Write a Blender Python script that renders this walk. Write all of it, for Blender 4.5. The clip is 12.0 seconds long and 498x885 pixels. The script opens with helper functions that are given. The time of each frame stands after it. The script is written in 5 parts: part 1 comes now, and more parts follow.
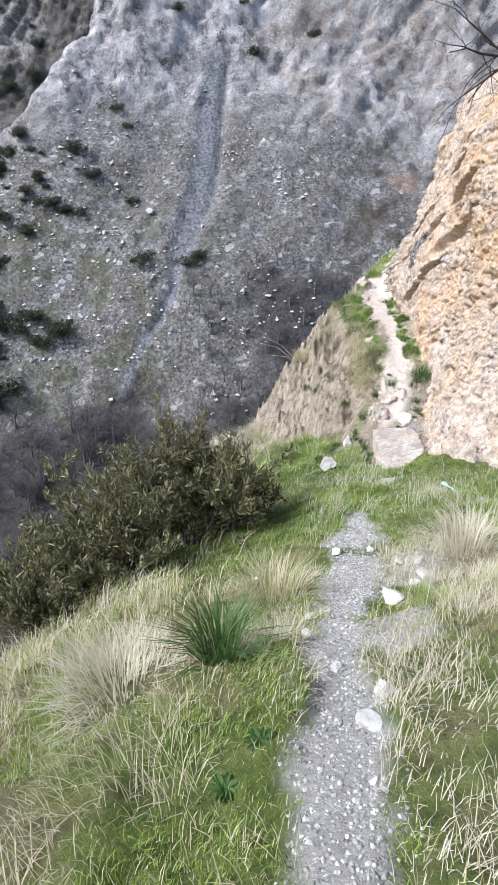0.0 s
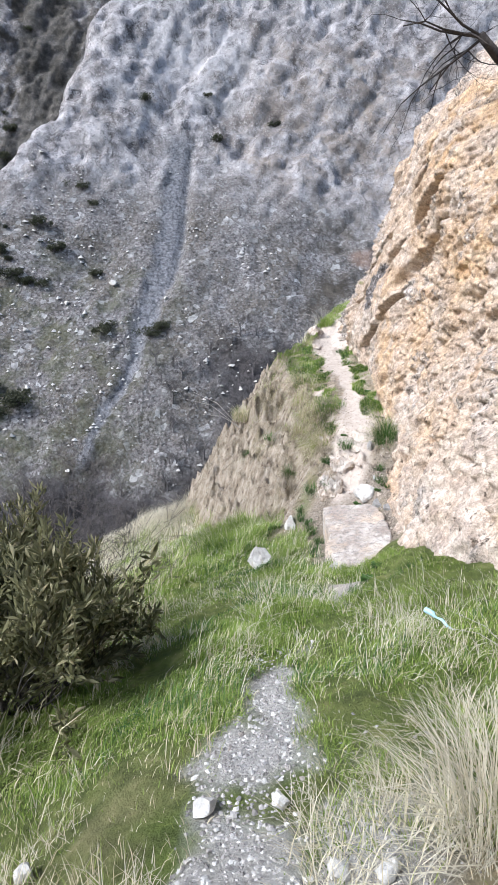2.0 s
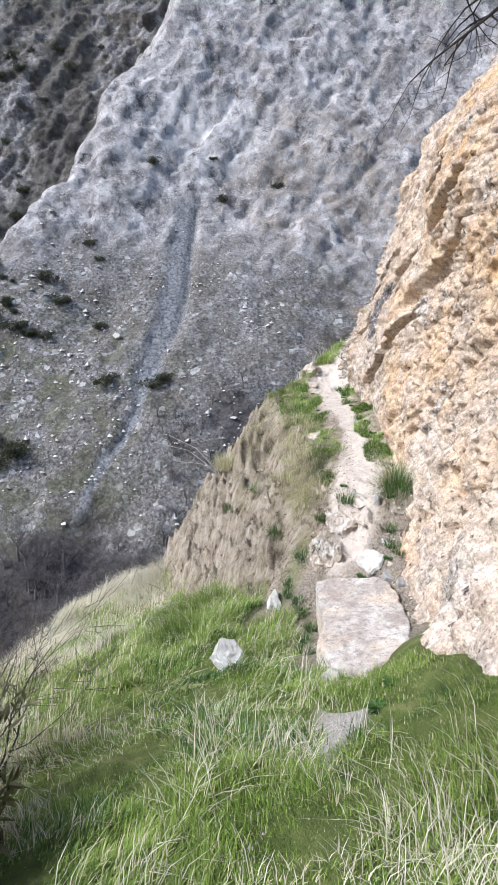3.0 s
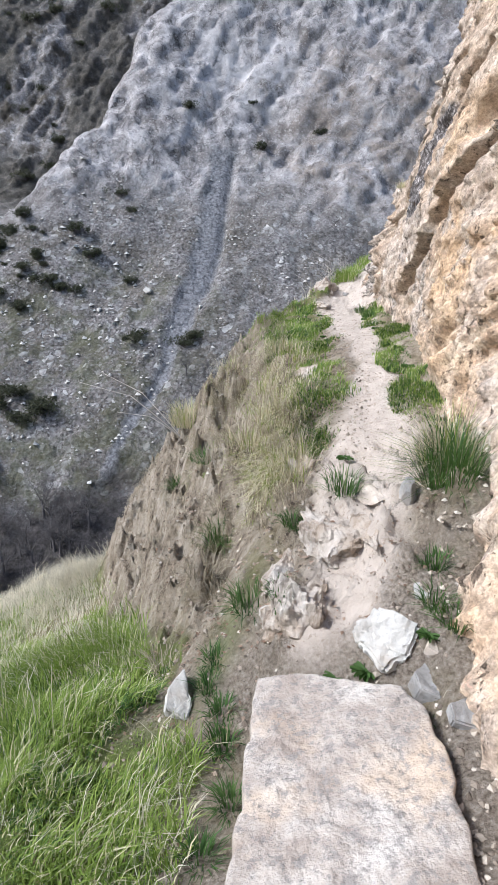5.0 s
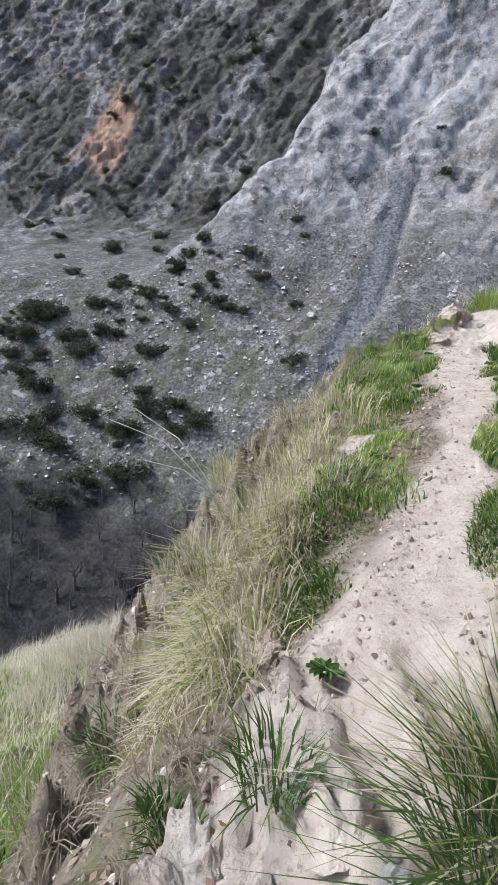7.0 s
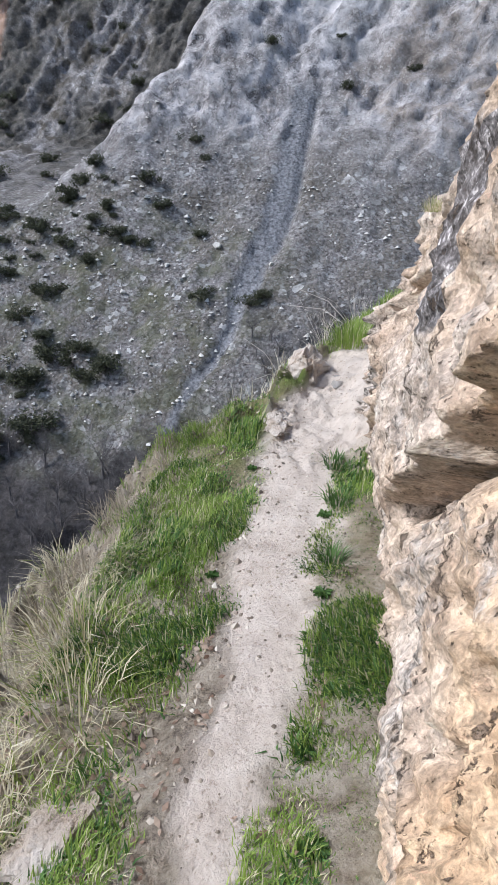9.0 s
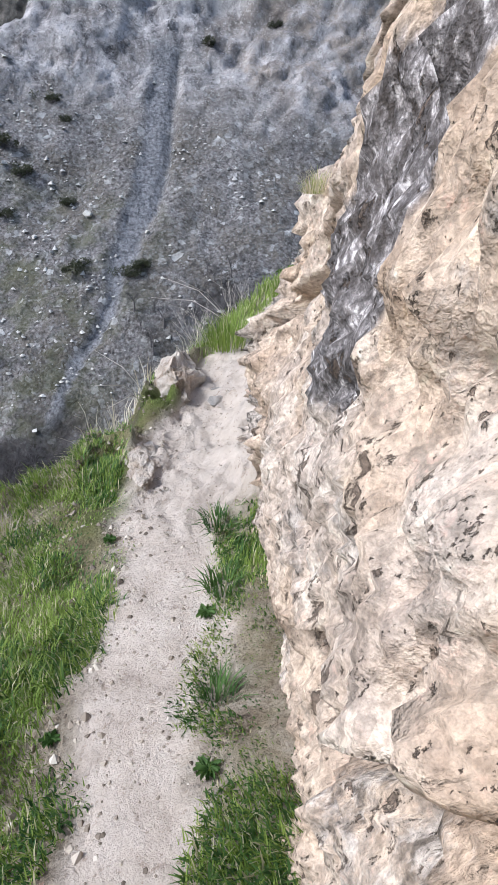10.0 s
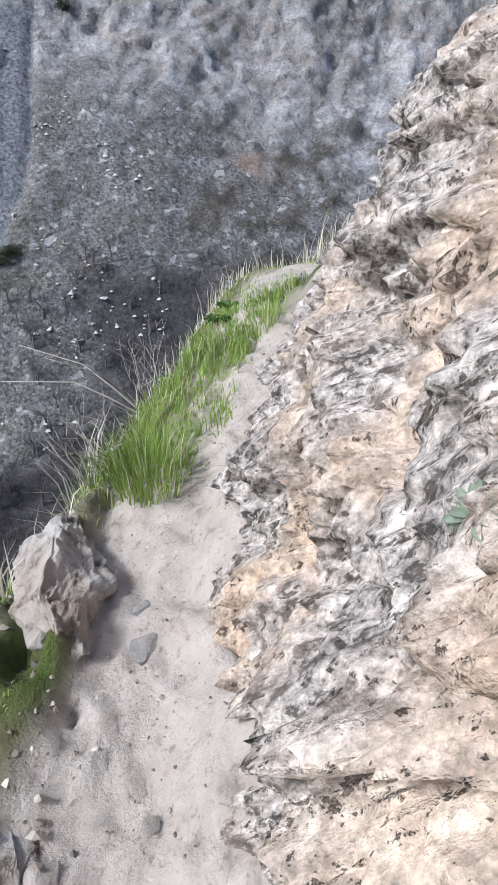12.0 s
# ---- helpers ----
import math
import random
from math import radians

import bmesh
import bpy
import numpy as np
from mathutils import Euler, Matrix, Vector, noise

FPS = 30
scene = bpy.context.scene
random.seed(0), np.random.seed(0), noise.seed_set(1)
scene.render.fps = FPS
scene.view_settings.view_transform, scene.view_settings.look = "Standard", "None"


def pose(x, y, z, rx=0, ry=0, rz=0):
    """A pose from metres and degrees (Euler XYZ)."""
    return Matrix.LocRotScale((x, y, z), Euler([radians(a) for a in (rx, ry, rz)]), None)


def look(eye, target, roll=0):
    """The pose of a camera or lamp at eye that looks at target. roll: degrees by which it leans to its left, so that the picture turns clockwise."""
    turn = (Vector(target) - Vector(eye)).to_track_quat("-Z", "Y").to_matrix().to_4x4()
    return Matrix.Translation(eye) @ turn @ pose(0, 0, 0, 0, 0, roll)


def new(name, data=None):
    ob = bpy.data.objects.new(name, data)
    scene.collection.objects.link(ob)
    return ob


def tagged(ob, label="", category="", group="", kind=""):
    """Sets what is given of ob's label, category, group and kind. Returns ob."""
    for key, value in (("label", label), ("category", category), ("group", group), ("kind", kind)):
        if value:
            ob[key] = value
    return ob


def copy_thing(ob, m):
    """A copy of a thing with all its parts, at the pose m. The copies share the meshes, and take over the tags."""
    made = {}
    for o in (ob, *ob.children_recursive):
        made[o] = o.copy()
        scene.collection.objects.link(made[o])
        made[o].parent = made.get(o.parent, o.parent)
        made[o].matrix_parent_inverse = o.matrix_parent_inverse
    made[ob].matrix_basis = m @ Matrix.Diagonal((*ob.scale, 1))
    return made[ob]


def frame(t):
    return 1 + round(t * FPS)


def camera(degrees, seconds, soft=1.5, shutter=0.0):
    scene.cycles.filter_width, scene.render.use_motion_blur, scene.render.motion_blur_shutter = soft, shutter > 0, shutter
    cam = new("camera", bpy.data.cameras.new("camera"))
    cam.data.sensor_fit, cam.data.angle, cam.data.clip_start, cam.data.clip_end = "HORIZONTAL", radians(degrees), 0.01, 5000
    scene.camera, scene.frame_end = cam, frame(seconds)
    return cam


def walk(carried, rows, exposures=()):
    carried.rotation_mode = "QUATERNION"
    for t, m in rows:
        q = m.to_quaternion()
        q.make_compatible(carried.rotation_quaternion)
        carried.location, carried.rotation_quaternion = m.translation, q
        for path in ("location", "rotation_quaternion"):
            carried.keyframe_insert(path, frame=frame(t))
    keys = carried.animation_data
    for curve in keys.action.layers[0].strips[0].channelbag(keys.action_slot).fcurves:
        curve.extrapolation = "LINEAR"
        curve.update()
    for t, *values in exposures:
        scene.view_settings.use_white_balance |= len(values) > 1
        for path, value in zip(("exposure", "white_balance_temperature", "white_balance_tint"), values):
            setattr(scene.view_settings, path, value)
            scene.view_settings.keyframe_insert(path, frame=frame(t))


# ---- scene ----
cam = camera(46.12, 12.0)
ROWS = [
    (0.0, 0.000, 0.000, 1.500, -25.00, -0.00, -0.00),
    (0.5, 0.192, 0.545, 1.275, -25.49, -0.53, 0.10),
    (1.0, 0.413, 1.164, 1.017, -25.07, -0.38, -0.75),
    (1.5, 0.633, 1.856, 0.722, -22.48, 0.13, -2.00),
    (2.0, 0.838, 2.567, 0.485, -18.07, 0.80, -3.23),
    (2.5, 1.067, 3.339, 0.260, -14.35, 0.94, -3.41),
    (3.0, 1.275, 4.243, -0.084, -12.84, 1.03, -2.74),
    (3.2, 1.346, 4.590, -0.162, -12.55, 0.97, -2.37),
    (4.8, 2.136, 7.273, -1.032, -15.93, 1.52, -0.01),
    (5.0, 2.203, 7.472, -1.030, -16.54, 1.65, 0.84),
    (5.5, 2.422, 7.810, -1.089, -17.37, 1.73, 4.53),
    (6.0, 2.622, 8.200, -1.103, -15.91, 2.15, 9.36),
    (6.5, 2.758, 8.777, -1.135, -14.38, 3.12, 14.71),
    (6.7, 2.823, 9.075, -1.161, -14.33, 3.66, 16.54),
    (8.3, 3.231, 10.823, -0.336, -20.17, 3.48, 15.01),
    (8.5, 3.262, 11.046, -0.288, -20.47, 3.17, 13.64),
    (9.0, 3.321, 11.482, -0.156, -21.29, 2.30, 8.15),
    (9.5, 3.418, 11.873, -0.108, -22.41, 1.73, 2.15),
    (10.0, 3.398, 12.376, -0.078, -24.00, 1.22, -2.88),
    (10.5, 3.377, 12.870, -0.055, -25.92, 0.67, -6.05),
    (11.0, 3.316, 13.443, -0.045, -26.56, 0.34, -7.92),
    (11.5, 3.332, 14.015, -0.005, -26.20, 0.30, -10.63),
    (12.0, 3.340, 14.460, 0.018, -25.83, 0.67, -13.88),
]
# seconds, stops, kelvin, tint
EXPOSURE = [(0.0, 0.55, 5900, 10), (1.0, 0.5, 5900, 10), (3.0, 0.5, 5900, 9), (5.0, 0.36, 5900, 9), (6.5, 0.3, 5900, 9), (9.5, 0.25, 5800, 9), (11.0, 0.3, 5800, 9), (11.5, 0.2, 5700, 8), (12.0, 0.22, 5700, 8)]
walk(cam, [(t, pose(x, y, z, 90 + pitch, 0, yaw) @ pose(0, 0, 0, 0, 0, roll)) for t, x, y, z, pitch, roll, yaw in ROWS], EXPOSURE)

# ---- light ----
world = bpy.data.worlds.new("sky")
scene.world = world
world.use_nodes = True
wn = world.node_tree.nodes
sky = wn.new("ShaderNodeTexSky")
sky.sky_type, sky.sun_disc = "NISHITA", False
sky.sun_elevation, sky.sun_rotation = radians(44), radians(257)
sky.air_density, sky.dust_density = 1.0, 3.0
world.node_tree.links.new(sky.outputs["Color"], wn["Background"].inputs["Color"])
wn["Background"].inputs["Strength"].default_value = 0.14
sun_data = bpy.data.lights.new("sun", "SUN")
sun_data.energy, sun_data.angle, sun_data.color = 3.4, radians(14), (1.0, 0.97, 0.93)
sun = new("sun", sun_data)
sun.matrix_world = look((-10, -2.3, 10.0), (0, 0, 0))


# ---- noise ----
LATTICE = np.random.RandomState(7).rand(32768)


def value_noise(x, y, z=0.0):
    """Smooth lattice noise, -1 to 1, for arrays."""
    x, y, z = np.broadcast_arrays(np.asarray(x, float), np.asarray(y, float), np.asarray(z, float))
    xi, yi, zi = np.floor(x), np.floor(y), np.floor(z)
    fx, fy, fz = x - xi, y - yi, z - zi
    xi, yi, zi = xi.astype(np.int64), yi.astype(np.int64), zi.astype(np.int64)
    fx, fy, fz = (f * f * f * (f * (f * 6 - 15) + 10) for f in (fx, fy, fz))
    out = 0.0
    for a in (0, 1):
        for b in (0, 1):
            for c in (0, 1):
                n = ((xi + a) * 73856093) ^ ((yi + b) * 19349663) ^ ((zi + c) * 83492791)
                n = (n ^ (n >> 13)) * 1274126177
                w = (fx if a else 1 - fx) * (fy if b else 1 - fy) * (fz if c else 1 - fz)
                out = out + w * LATTICE[(n ^ (n >> 15)) & 32767]
    return out * 2 - 1


def fbm(x, y, z=0.0, octaves=4, gain=0.5):
    total, amp, k = 0.0, 1.0, 1.0
    for o in range(octaves):
        total = total + amp * value_noise(x * k + 17.3 * o, y * k - 9.1 * o, z * k + 4.7 * o)
        amp, k = amp * gain, k * 2.03
    return total


def ridged(x, y, z=0.0, octaves=4, gain=0.5):
    total, amp, k = 0.0, 1.0, 1.0
    for o in range(octaves):
        total = total + amp * (1 - 2 * np.abs(value_noise(x * k + 31.7 * o, y * k + 5.3 * o, z * k - 8.9 * o)))
        amp, k = amp * gain, k * 2.1
    return total


def smooth(a, b, x):
    t = np.clip((np.asarray(x, float) - a) / (b - a), 0, 1)
    return t * t * (3 - 2 * t)


# ---- lie of the land ----
# Cross sections of the bench: y, then x, z of the lower bank, bank, bench edge, path's edges and cliff foot.
SECTIONS = []


def section(y, *xz):
    SECTIONS.append((y, *xz))


section(-12, -5, 1.5, -3, 2.6, -2.2, 3.1, -1.2, 3.6, -0.7, 3.7, 1.5, 4.4)
section(-3, -5, -0.6, -2.6, 0.2, -1.5, 0.55, -0.7, 0.85, -0.2, 0.9, 1.8, 1.5)
section(0, -4.4, -1.8, -2.2, -0.9, -1.1, -0.5, 0.02, -0.16, 0.36, -0.1, 2.2, 0.5)
section(2.5, -4, -3.2, -2, -1.75, -0.7, -1.2, 0.3, -1.0, 0.66, -0.97, 2.6, -0.4)
section(4.3, -3.5, -3.9, -1.5, -2.45, 0.06, -1.83, 0.78, -1.6, 1.15, -1.56, 2.9, -1.2)
section(6, -3, -4.3, -1, -2.85, 0.04, -2.36, 1.0, -2.1, 1.42, -2.03, 2.8, -1.7)
section(7, -1.8, -4.0, -0.7, -3.3, 0.5, -2.76, 1.5, -2.42, 2.0, -2.33, 2.7, -2.05)
section(7.7, -1.8, -4.2, -0.6, -3.55, 0.6, -2.98, 1.7, -2.64, 2.2, -2.6, 2.62, -2.35)
section(8.3, -1.8, -4.35, -0.4, -3.65, 1.0, -3.02, 1.85, -2.86, 2.5, -2.8, 2.78, -2.5)
section(9.2, -1.8, -4.5, 0.4, -3.5, 1.6, -3.17, 2.05, -3.12, 2.75, -2.82, 2.97, -2.62)
section(9.7, -1.8, -4.6, 1.3, -3.28, 1.9, -3.15, 2.3, -2.98, 2.85, -2.6, 3.06, -2.42)
section(9.95, -1.8, -4.65, 1.55, -3.25, 1.98, -3.05, 2.38, -2.6, 2.9, -2.3, 3.12, -2.2)
section(10.4, -1.8, -4.75, 1.75, -3.25, 2.2, -2.66, 2.52, -2.32, 2.95, -2.16, 3.24, -2.1)
section(11.3, -1.8, -5.1, 1.35, -3.78, 2.36, -2.22, 2.84, -2.05, 3.2, -1.97, 3.42, -1.9)
section(12.0, -1.8, -5.35, 0.95, -4.3, 2.42, -2.03, 2.95, -1.85, 3.24, -1.8, 3.46, -1.7)
section(12.7, -1.8, -5.55, 0.7, -4.55, 2.38, -1.9, 2.97, -1.71, 3.24, -1.67, 3.5, -1.55)
section(14.2, -1.9, -5.95, 0.2, -5.0, 2.34, -1.74, 2.97, -1.57, 3.3, -1.54, 3.55, -1.46)
section(15.3, -1.9, -6.3, 0.0, -5.35, 2.4, -1.68, 3.0, -1.48, 3.35, -1.44, 3.65, -1.28)
section(16.3, -1.7, -6.7, 0.3, -5.75, 2.98, -1.5, 3.2, -1.3, 3.56, -1.2, 3.8, -0.98)
section(17.5, -0.8, -7.0, 2.0, -4.2, 3.65, -1.1, 3.88, -0.85, 4.15, -0.72, 4.6, -0.5)
section(19, -0.5, -7.4, 2.6, -4.6, 4.25, -0.95, 4.6, -0.72, 5.2, -0.66, 5.8, -0.5)
section(20.5, -0.5, -8.2, 2.4, -6.0, 4.2, -2.6, 4.7, -2.0, 5.4, -1.8, 6.2, -1.5)
section(24, -1, -11, 2, -9.0, 4.2, -6.5, 4.7, -6.0, 5.4, -5.6, 6.5, -5.0)
TABLE = np.array(SECTIONS)


def cross(y):
    """The six points of the cross section at y: arrays x, z."""
    y = np.clip(y, TABLE[0, 0], TABLE[-1, 0])
    cols = [np.interp(y, TABLE[:, 0], TABLE[:, k]) for k in range(1, 13)]
    return cols[0::2], cols[1::2]


def land(x, y):
    """Height of the ground, without its fine relief."""
    x, y = np.broadcast_arrays(np.asarray(x, float), np.asarray(y, float))
    total = 0.0
    for dy in (-0.16, 0.0, 0.16):
        xs, zs = cross(y + dy)
        z = zs[0] + 1.15 * (x - xs[0])
        for k in range(5):
            f = (x - xs[k]) / (xs[k + 1] - xs[k])
            z = np.where(f >= 0, zs[k] + np.clip(f, 0, 1) * (zs[k + 1] - zs[k]), z)
        z = np.where(x > xs[5], zs[5] + 0.1 * (x - xs[5]), z)
        f = np.clip((x - xs[1]) / (xs[2] - xs[1]), 0, 1)
        z = z + 0.8 * f * (1 - f) * smooth(10.4, 11.5, y + dy) * smooth(17, 15.8, y + dy)
        total = total + z / 3
    total = np.where(y > 24, total - 0.8 * (y - 24), total)
    floor_z = -62 - 0.1 * x + 2.0 * fbm(x * 0.04, y * 0.04, 2.0, 3)
    return np.maximum(total, floor_z) + 0.9 * np.exp(-np.abs(total - floor_z))


def path_mask(x, y):
    xs, zs = cross(y)
    mid, half = (xs[3] + xs[4]) / 2, (xs[4] - xs[3]) / 2 * (1 - 0.3 * smooth(3.4, 2.4, y))
    wob = 0.11 * (1 - 0.6 * smooth(4.6, 3.6, y)) * fbm(x * 1.7, y * 1.7, 1.0, 3) + 0.05 * fbm(x * 7, y * 7, 3.0, 2)
    return (1 - smooth(half * 0.75, half * 1.25 + 0.06, np.abs(x - mid) + wob)) * (1 - smooth(7.0, 7.35, y + 3 * wob) * smooth(9.9, 9.6, y)) * (1 - smooth(6.4, 6.6, y) * smooth(8, 7.8, y) * smooth(1.85, 1.7, x + wob))


def relief(x, y):
    m = path_mask(x, y)
    near = np.exp(-np.maximum(0, np.abs(y - 8) - 14) * 0.05)
    xs, zs = cross(y)
    bank = smooth(-0.05, -0.45, x - xs[2]) * smooth(-0.15, 0.25, x - xs[1]) * smooth(9.8, 10.6, y) * smooth(21, 17, y)
    r = 0.10 * fbm(x * 0.9, y * 0.9, 3.0, 3) * (1 - m) + 0.035 * fbm(x * 5, y * 5, 5.0, 3) * (1 - 0.6 * m)
    # The headland's flank: buttresses and gullies that run down it, with crumbled ribs.
    rill = y + 0.25 * fbm(x * 1.5, y * 1.5, 4.0, 2)
    r = r + bank * (0.2 * ridged(rill * 1.1, x * 0.6, 1.0, 3, 0.5) + 0.10 * ridged(rill * 4.3, x * 2.4, 7.0, 4, 0.6) + 0.12 * fbm(x * 7, y * 6, 2.0, 4, 0.65) + 0.08 * ridged(x * 9, y * 9, 4.0, 3, 0.6) - 0.15)
    stony = smooth(9.7, 10.0, y) * smooth(11.3, 10.7, y) * smooth(2.1, 2.4, x)
    r = r + stony * (0.09 * ridged(x * 5 + 2 * y, y * 2.2, 0.0, 4, 0.6) - 0.05)
    edge = smooth(15.0, 15.3, y) * smooth(16.6, 16.1, y) * smooth(0.15, -0.1, x - xs[3])
    r = r + edge * (0.10 * ridged(x * 4, y * 3, 4.0, 4, 0.6) - 0.03)
    crags = smooth(14.3, 14.9, y) * smooth(18.5, 17.5, y) * smooth(-0.15, 0.1, x - xs[3])
    r = r + crags * (0.028 * ridged(x * 11 + 3 * y, y * 5, 2.0, 3, 0.7) + 0.012 * fbm(x * 16, y * 13, 3.0, 2) - 0.014)
    return r + (1 - near) * 1.2 * fbm(x * 0.12, y * 0.12, 6.0, 4)


def height(x, y):
    return land(x, y) + relief(x, y)


def spot(x, y):
    return float(height(np.array([x]), np.array([y]))[0])


# ---- building ----
def link(name, verts, faces, material, parent=None, smooth_shade=True, label=""):
    """One mesh object from arrays of vertices and faces."""
    me = bpy.data.meshes.new(name)
    verts, faces = np.asarray(verts, np.float32), np.asarray(faces, np.int32)
    me.vertices.add(len(verts))
    me.vertices.foreach_set("co", verts.ravel())
    n = faces.shape[1]
    me.loops.add(faces.size)
    me.loops.foreach_set("vertex_index", faces.ravel())
    me.polygons.add(len(faces))
    me.polygons.foreach_set("loop_start", np.arange(0, faces.size, n, dtype=np.int32))
    me.polygons.foreach_set("loop_total", np.full(len(faces), n, np.int32))
    me.polygons.foreach_set("use_smooth", np.full(len(faces), smooth_shade))
    me.update(calc_edges=True)
    me.materials.append(material)
    ob = new(name, me)
    if parent:
        ob.parent = parent
    if label:
        ob["label"] = label
    return ob


def grid_faces(rows, cols):
    i = np.arange((rows - 1) * cols).reshape(rows - 1, cols)[:, :-1].ravel()
    return np.stack([i, i + 1, i + cols + 1, i + cols], 1)


def paint(ob, name, values):
    """A mask on the vertices, telling where one surface gives way to another."""
    a = ob.data.attributes.new(name, "FLOAT", "POINT")
    a.data.foreach_set("value", np.asarray(values, np.float32).ravel())


def graded(lo, a, b, hi, step, grow=1.12, most=3.0):
    """Coordinates with an even step from a to b, widening outside."""
    mid = list(np.arange(a, b, step))
    left, right, s = [], [], step
    x = a
    while x > lo:
        s = min(s * grow, most)
        x -= s
        left.append(x)
    x, s = mid[-1], step
    while x < hi:
        s = min(s * grow, most)
        x += s
        right.append(x)
    return np.array(left[::-1] + mid + right)


# ---- materials ----
def material(name):
    m = bpy.data.materials.new(name)
    m.use_nodes = True
    return m, m.node_tree.nodes, m.node_tree.links, m.node_tree.nodes["Principled BSDF"]


class Nodes:
    """Short hands for a node tree."""

    def __init__(self, name, rough=0.9):
        self.m, self.n, self.l, self.b = material(name)
        self.b.inputs["Roughness"].default_value = rough
        self.b.inputs["Specular IOR Level"].default_value = 0.25
        self.pos = self.n.new("ShaderNodeNewGeometry").outputs["Position"]

    def noise(self, scale, detail=5.0, rough=0.6, stretch=None, distort=0.0):
        src = self.pos
        if stretch:
            mp = self.n.new("ShaderNodeMapping")
            self.l.new(src, mp.inputs["Vector"])
            mp.inputs["Scale"].default_value = stretch[:3]
            if len(stretch) > 3:
                mp.inputs["Rotation"].default_value = stretch[3]
            src = mp.outputs["Vector"]
        t = self.n.new("ShaderNodeTexNoise")
        self.l.new(src, t.inputs["Vector"])
        for k, v in (("Scale", scale), ("Detail", detail), ("Roughness", rough), ("Distortion", distort)):
            t.inputs[k].default_value = v
        return t.outputs["Fac"]

    def cells(self, scale, feature="F1", stretch=None):
        src = self.pos
        if stretch:
            mp = self.n.new("ShaderNodeMapping")
            self.l.new(src, mp.inputs["Vector"])
            mp.inputs["Scale"].default_value = stretch
            src = mp.outputs["Vector"]
        t = self.n.new("ShaderNodeTexVoronoi")
        t.feature = feature
        self.l.new(src, t.inputs["Vector"])
        t.inputs["Scale"].default_value = scale
        return t

    def split(self, cells):
        s = self.n.new("ShaderNodeSeparateColor")
        self.l.new(cells.outputs["Color"], s.inputs[0])
        return s.outputs[0]

    def attr(self, name):
        a = self.n.new("ShaderNodeAttribute")
        a.attribute_name = name
        return a.outputs["Fac"]

    def rand(self):
        return self.n.new("ShaderNodeObjectInfo").outputs["Random"]

    def island(self):
        return self.n.new("ShaderNodeNewGeometry").outputs["Random Per Island"]

    def ramp(self, fac, *stops):
        r = self.n.new("ShaderNodeValToRGB")
        e = r.color_ramp.elements
        while len(e) < len(stops):
            e.new(0.5)
        for i, (p, c) in enumerate(stops):
            e[i].position = p
            e[i].color = (*c, 1) if isinstance(c, tuple) else (c, c, c, 1)
        self.l.new(fac, r.inputs["Fac"])
        return r.outputs["Color"]

    def mix(self, fac, a, b, kind="MIX"):
        x = self.n.new("ShaderNodeMix")
        x.data_type, x.blend_type = "RGBA", kind
        for slot, v in ((x.inputs["Factor"], fac), (x.inputs[6], a), (x.inputs[7], b)):
            if isinstance(v, tuple):
                slot.default_value = (*v, 1)
            elif isinstance(v, (int, float)):
                slot.default_value = v
            else:
                self.l.new(v, slot)
        return x.outputs[2]

    def math(self, op, a, b=0.0):
        x = self.n.new("ShaderNodeMath")
        x.operation = op
        for slot, v in zip(x.inputs, (a, b)):
            if isinstance(v, (int, float)):
                slot.default_value = v
            else:
                self.l.new(v, slot)
        return x.outputs[0]

    def bump(self, heights, strength=0.5, distance=0.02):
        b = self.n.new("ShaderNodeBump")
        b.inputs["Strength"].default_value, b.inputs["Distance"].default_value = strength, distance
        self.l.new(heights, b.inputs["Height"])
        self.l.new(b.outputs["Normal"], self.b.inputs["Normal"])
        return self

    def color(self, c):
        self.l.new(c, self.b.inputs["Base Color"])
        return self


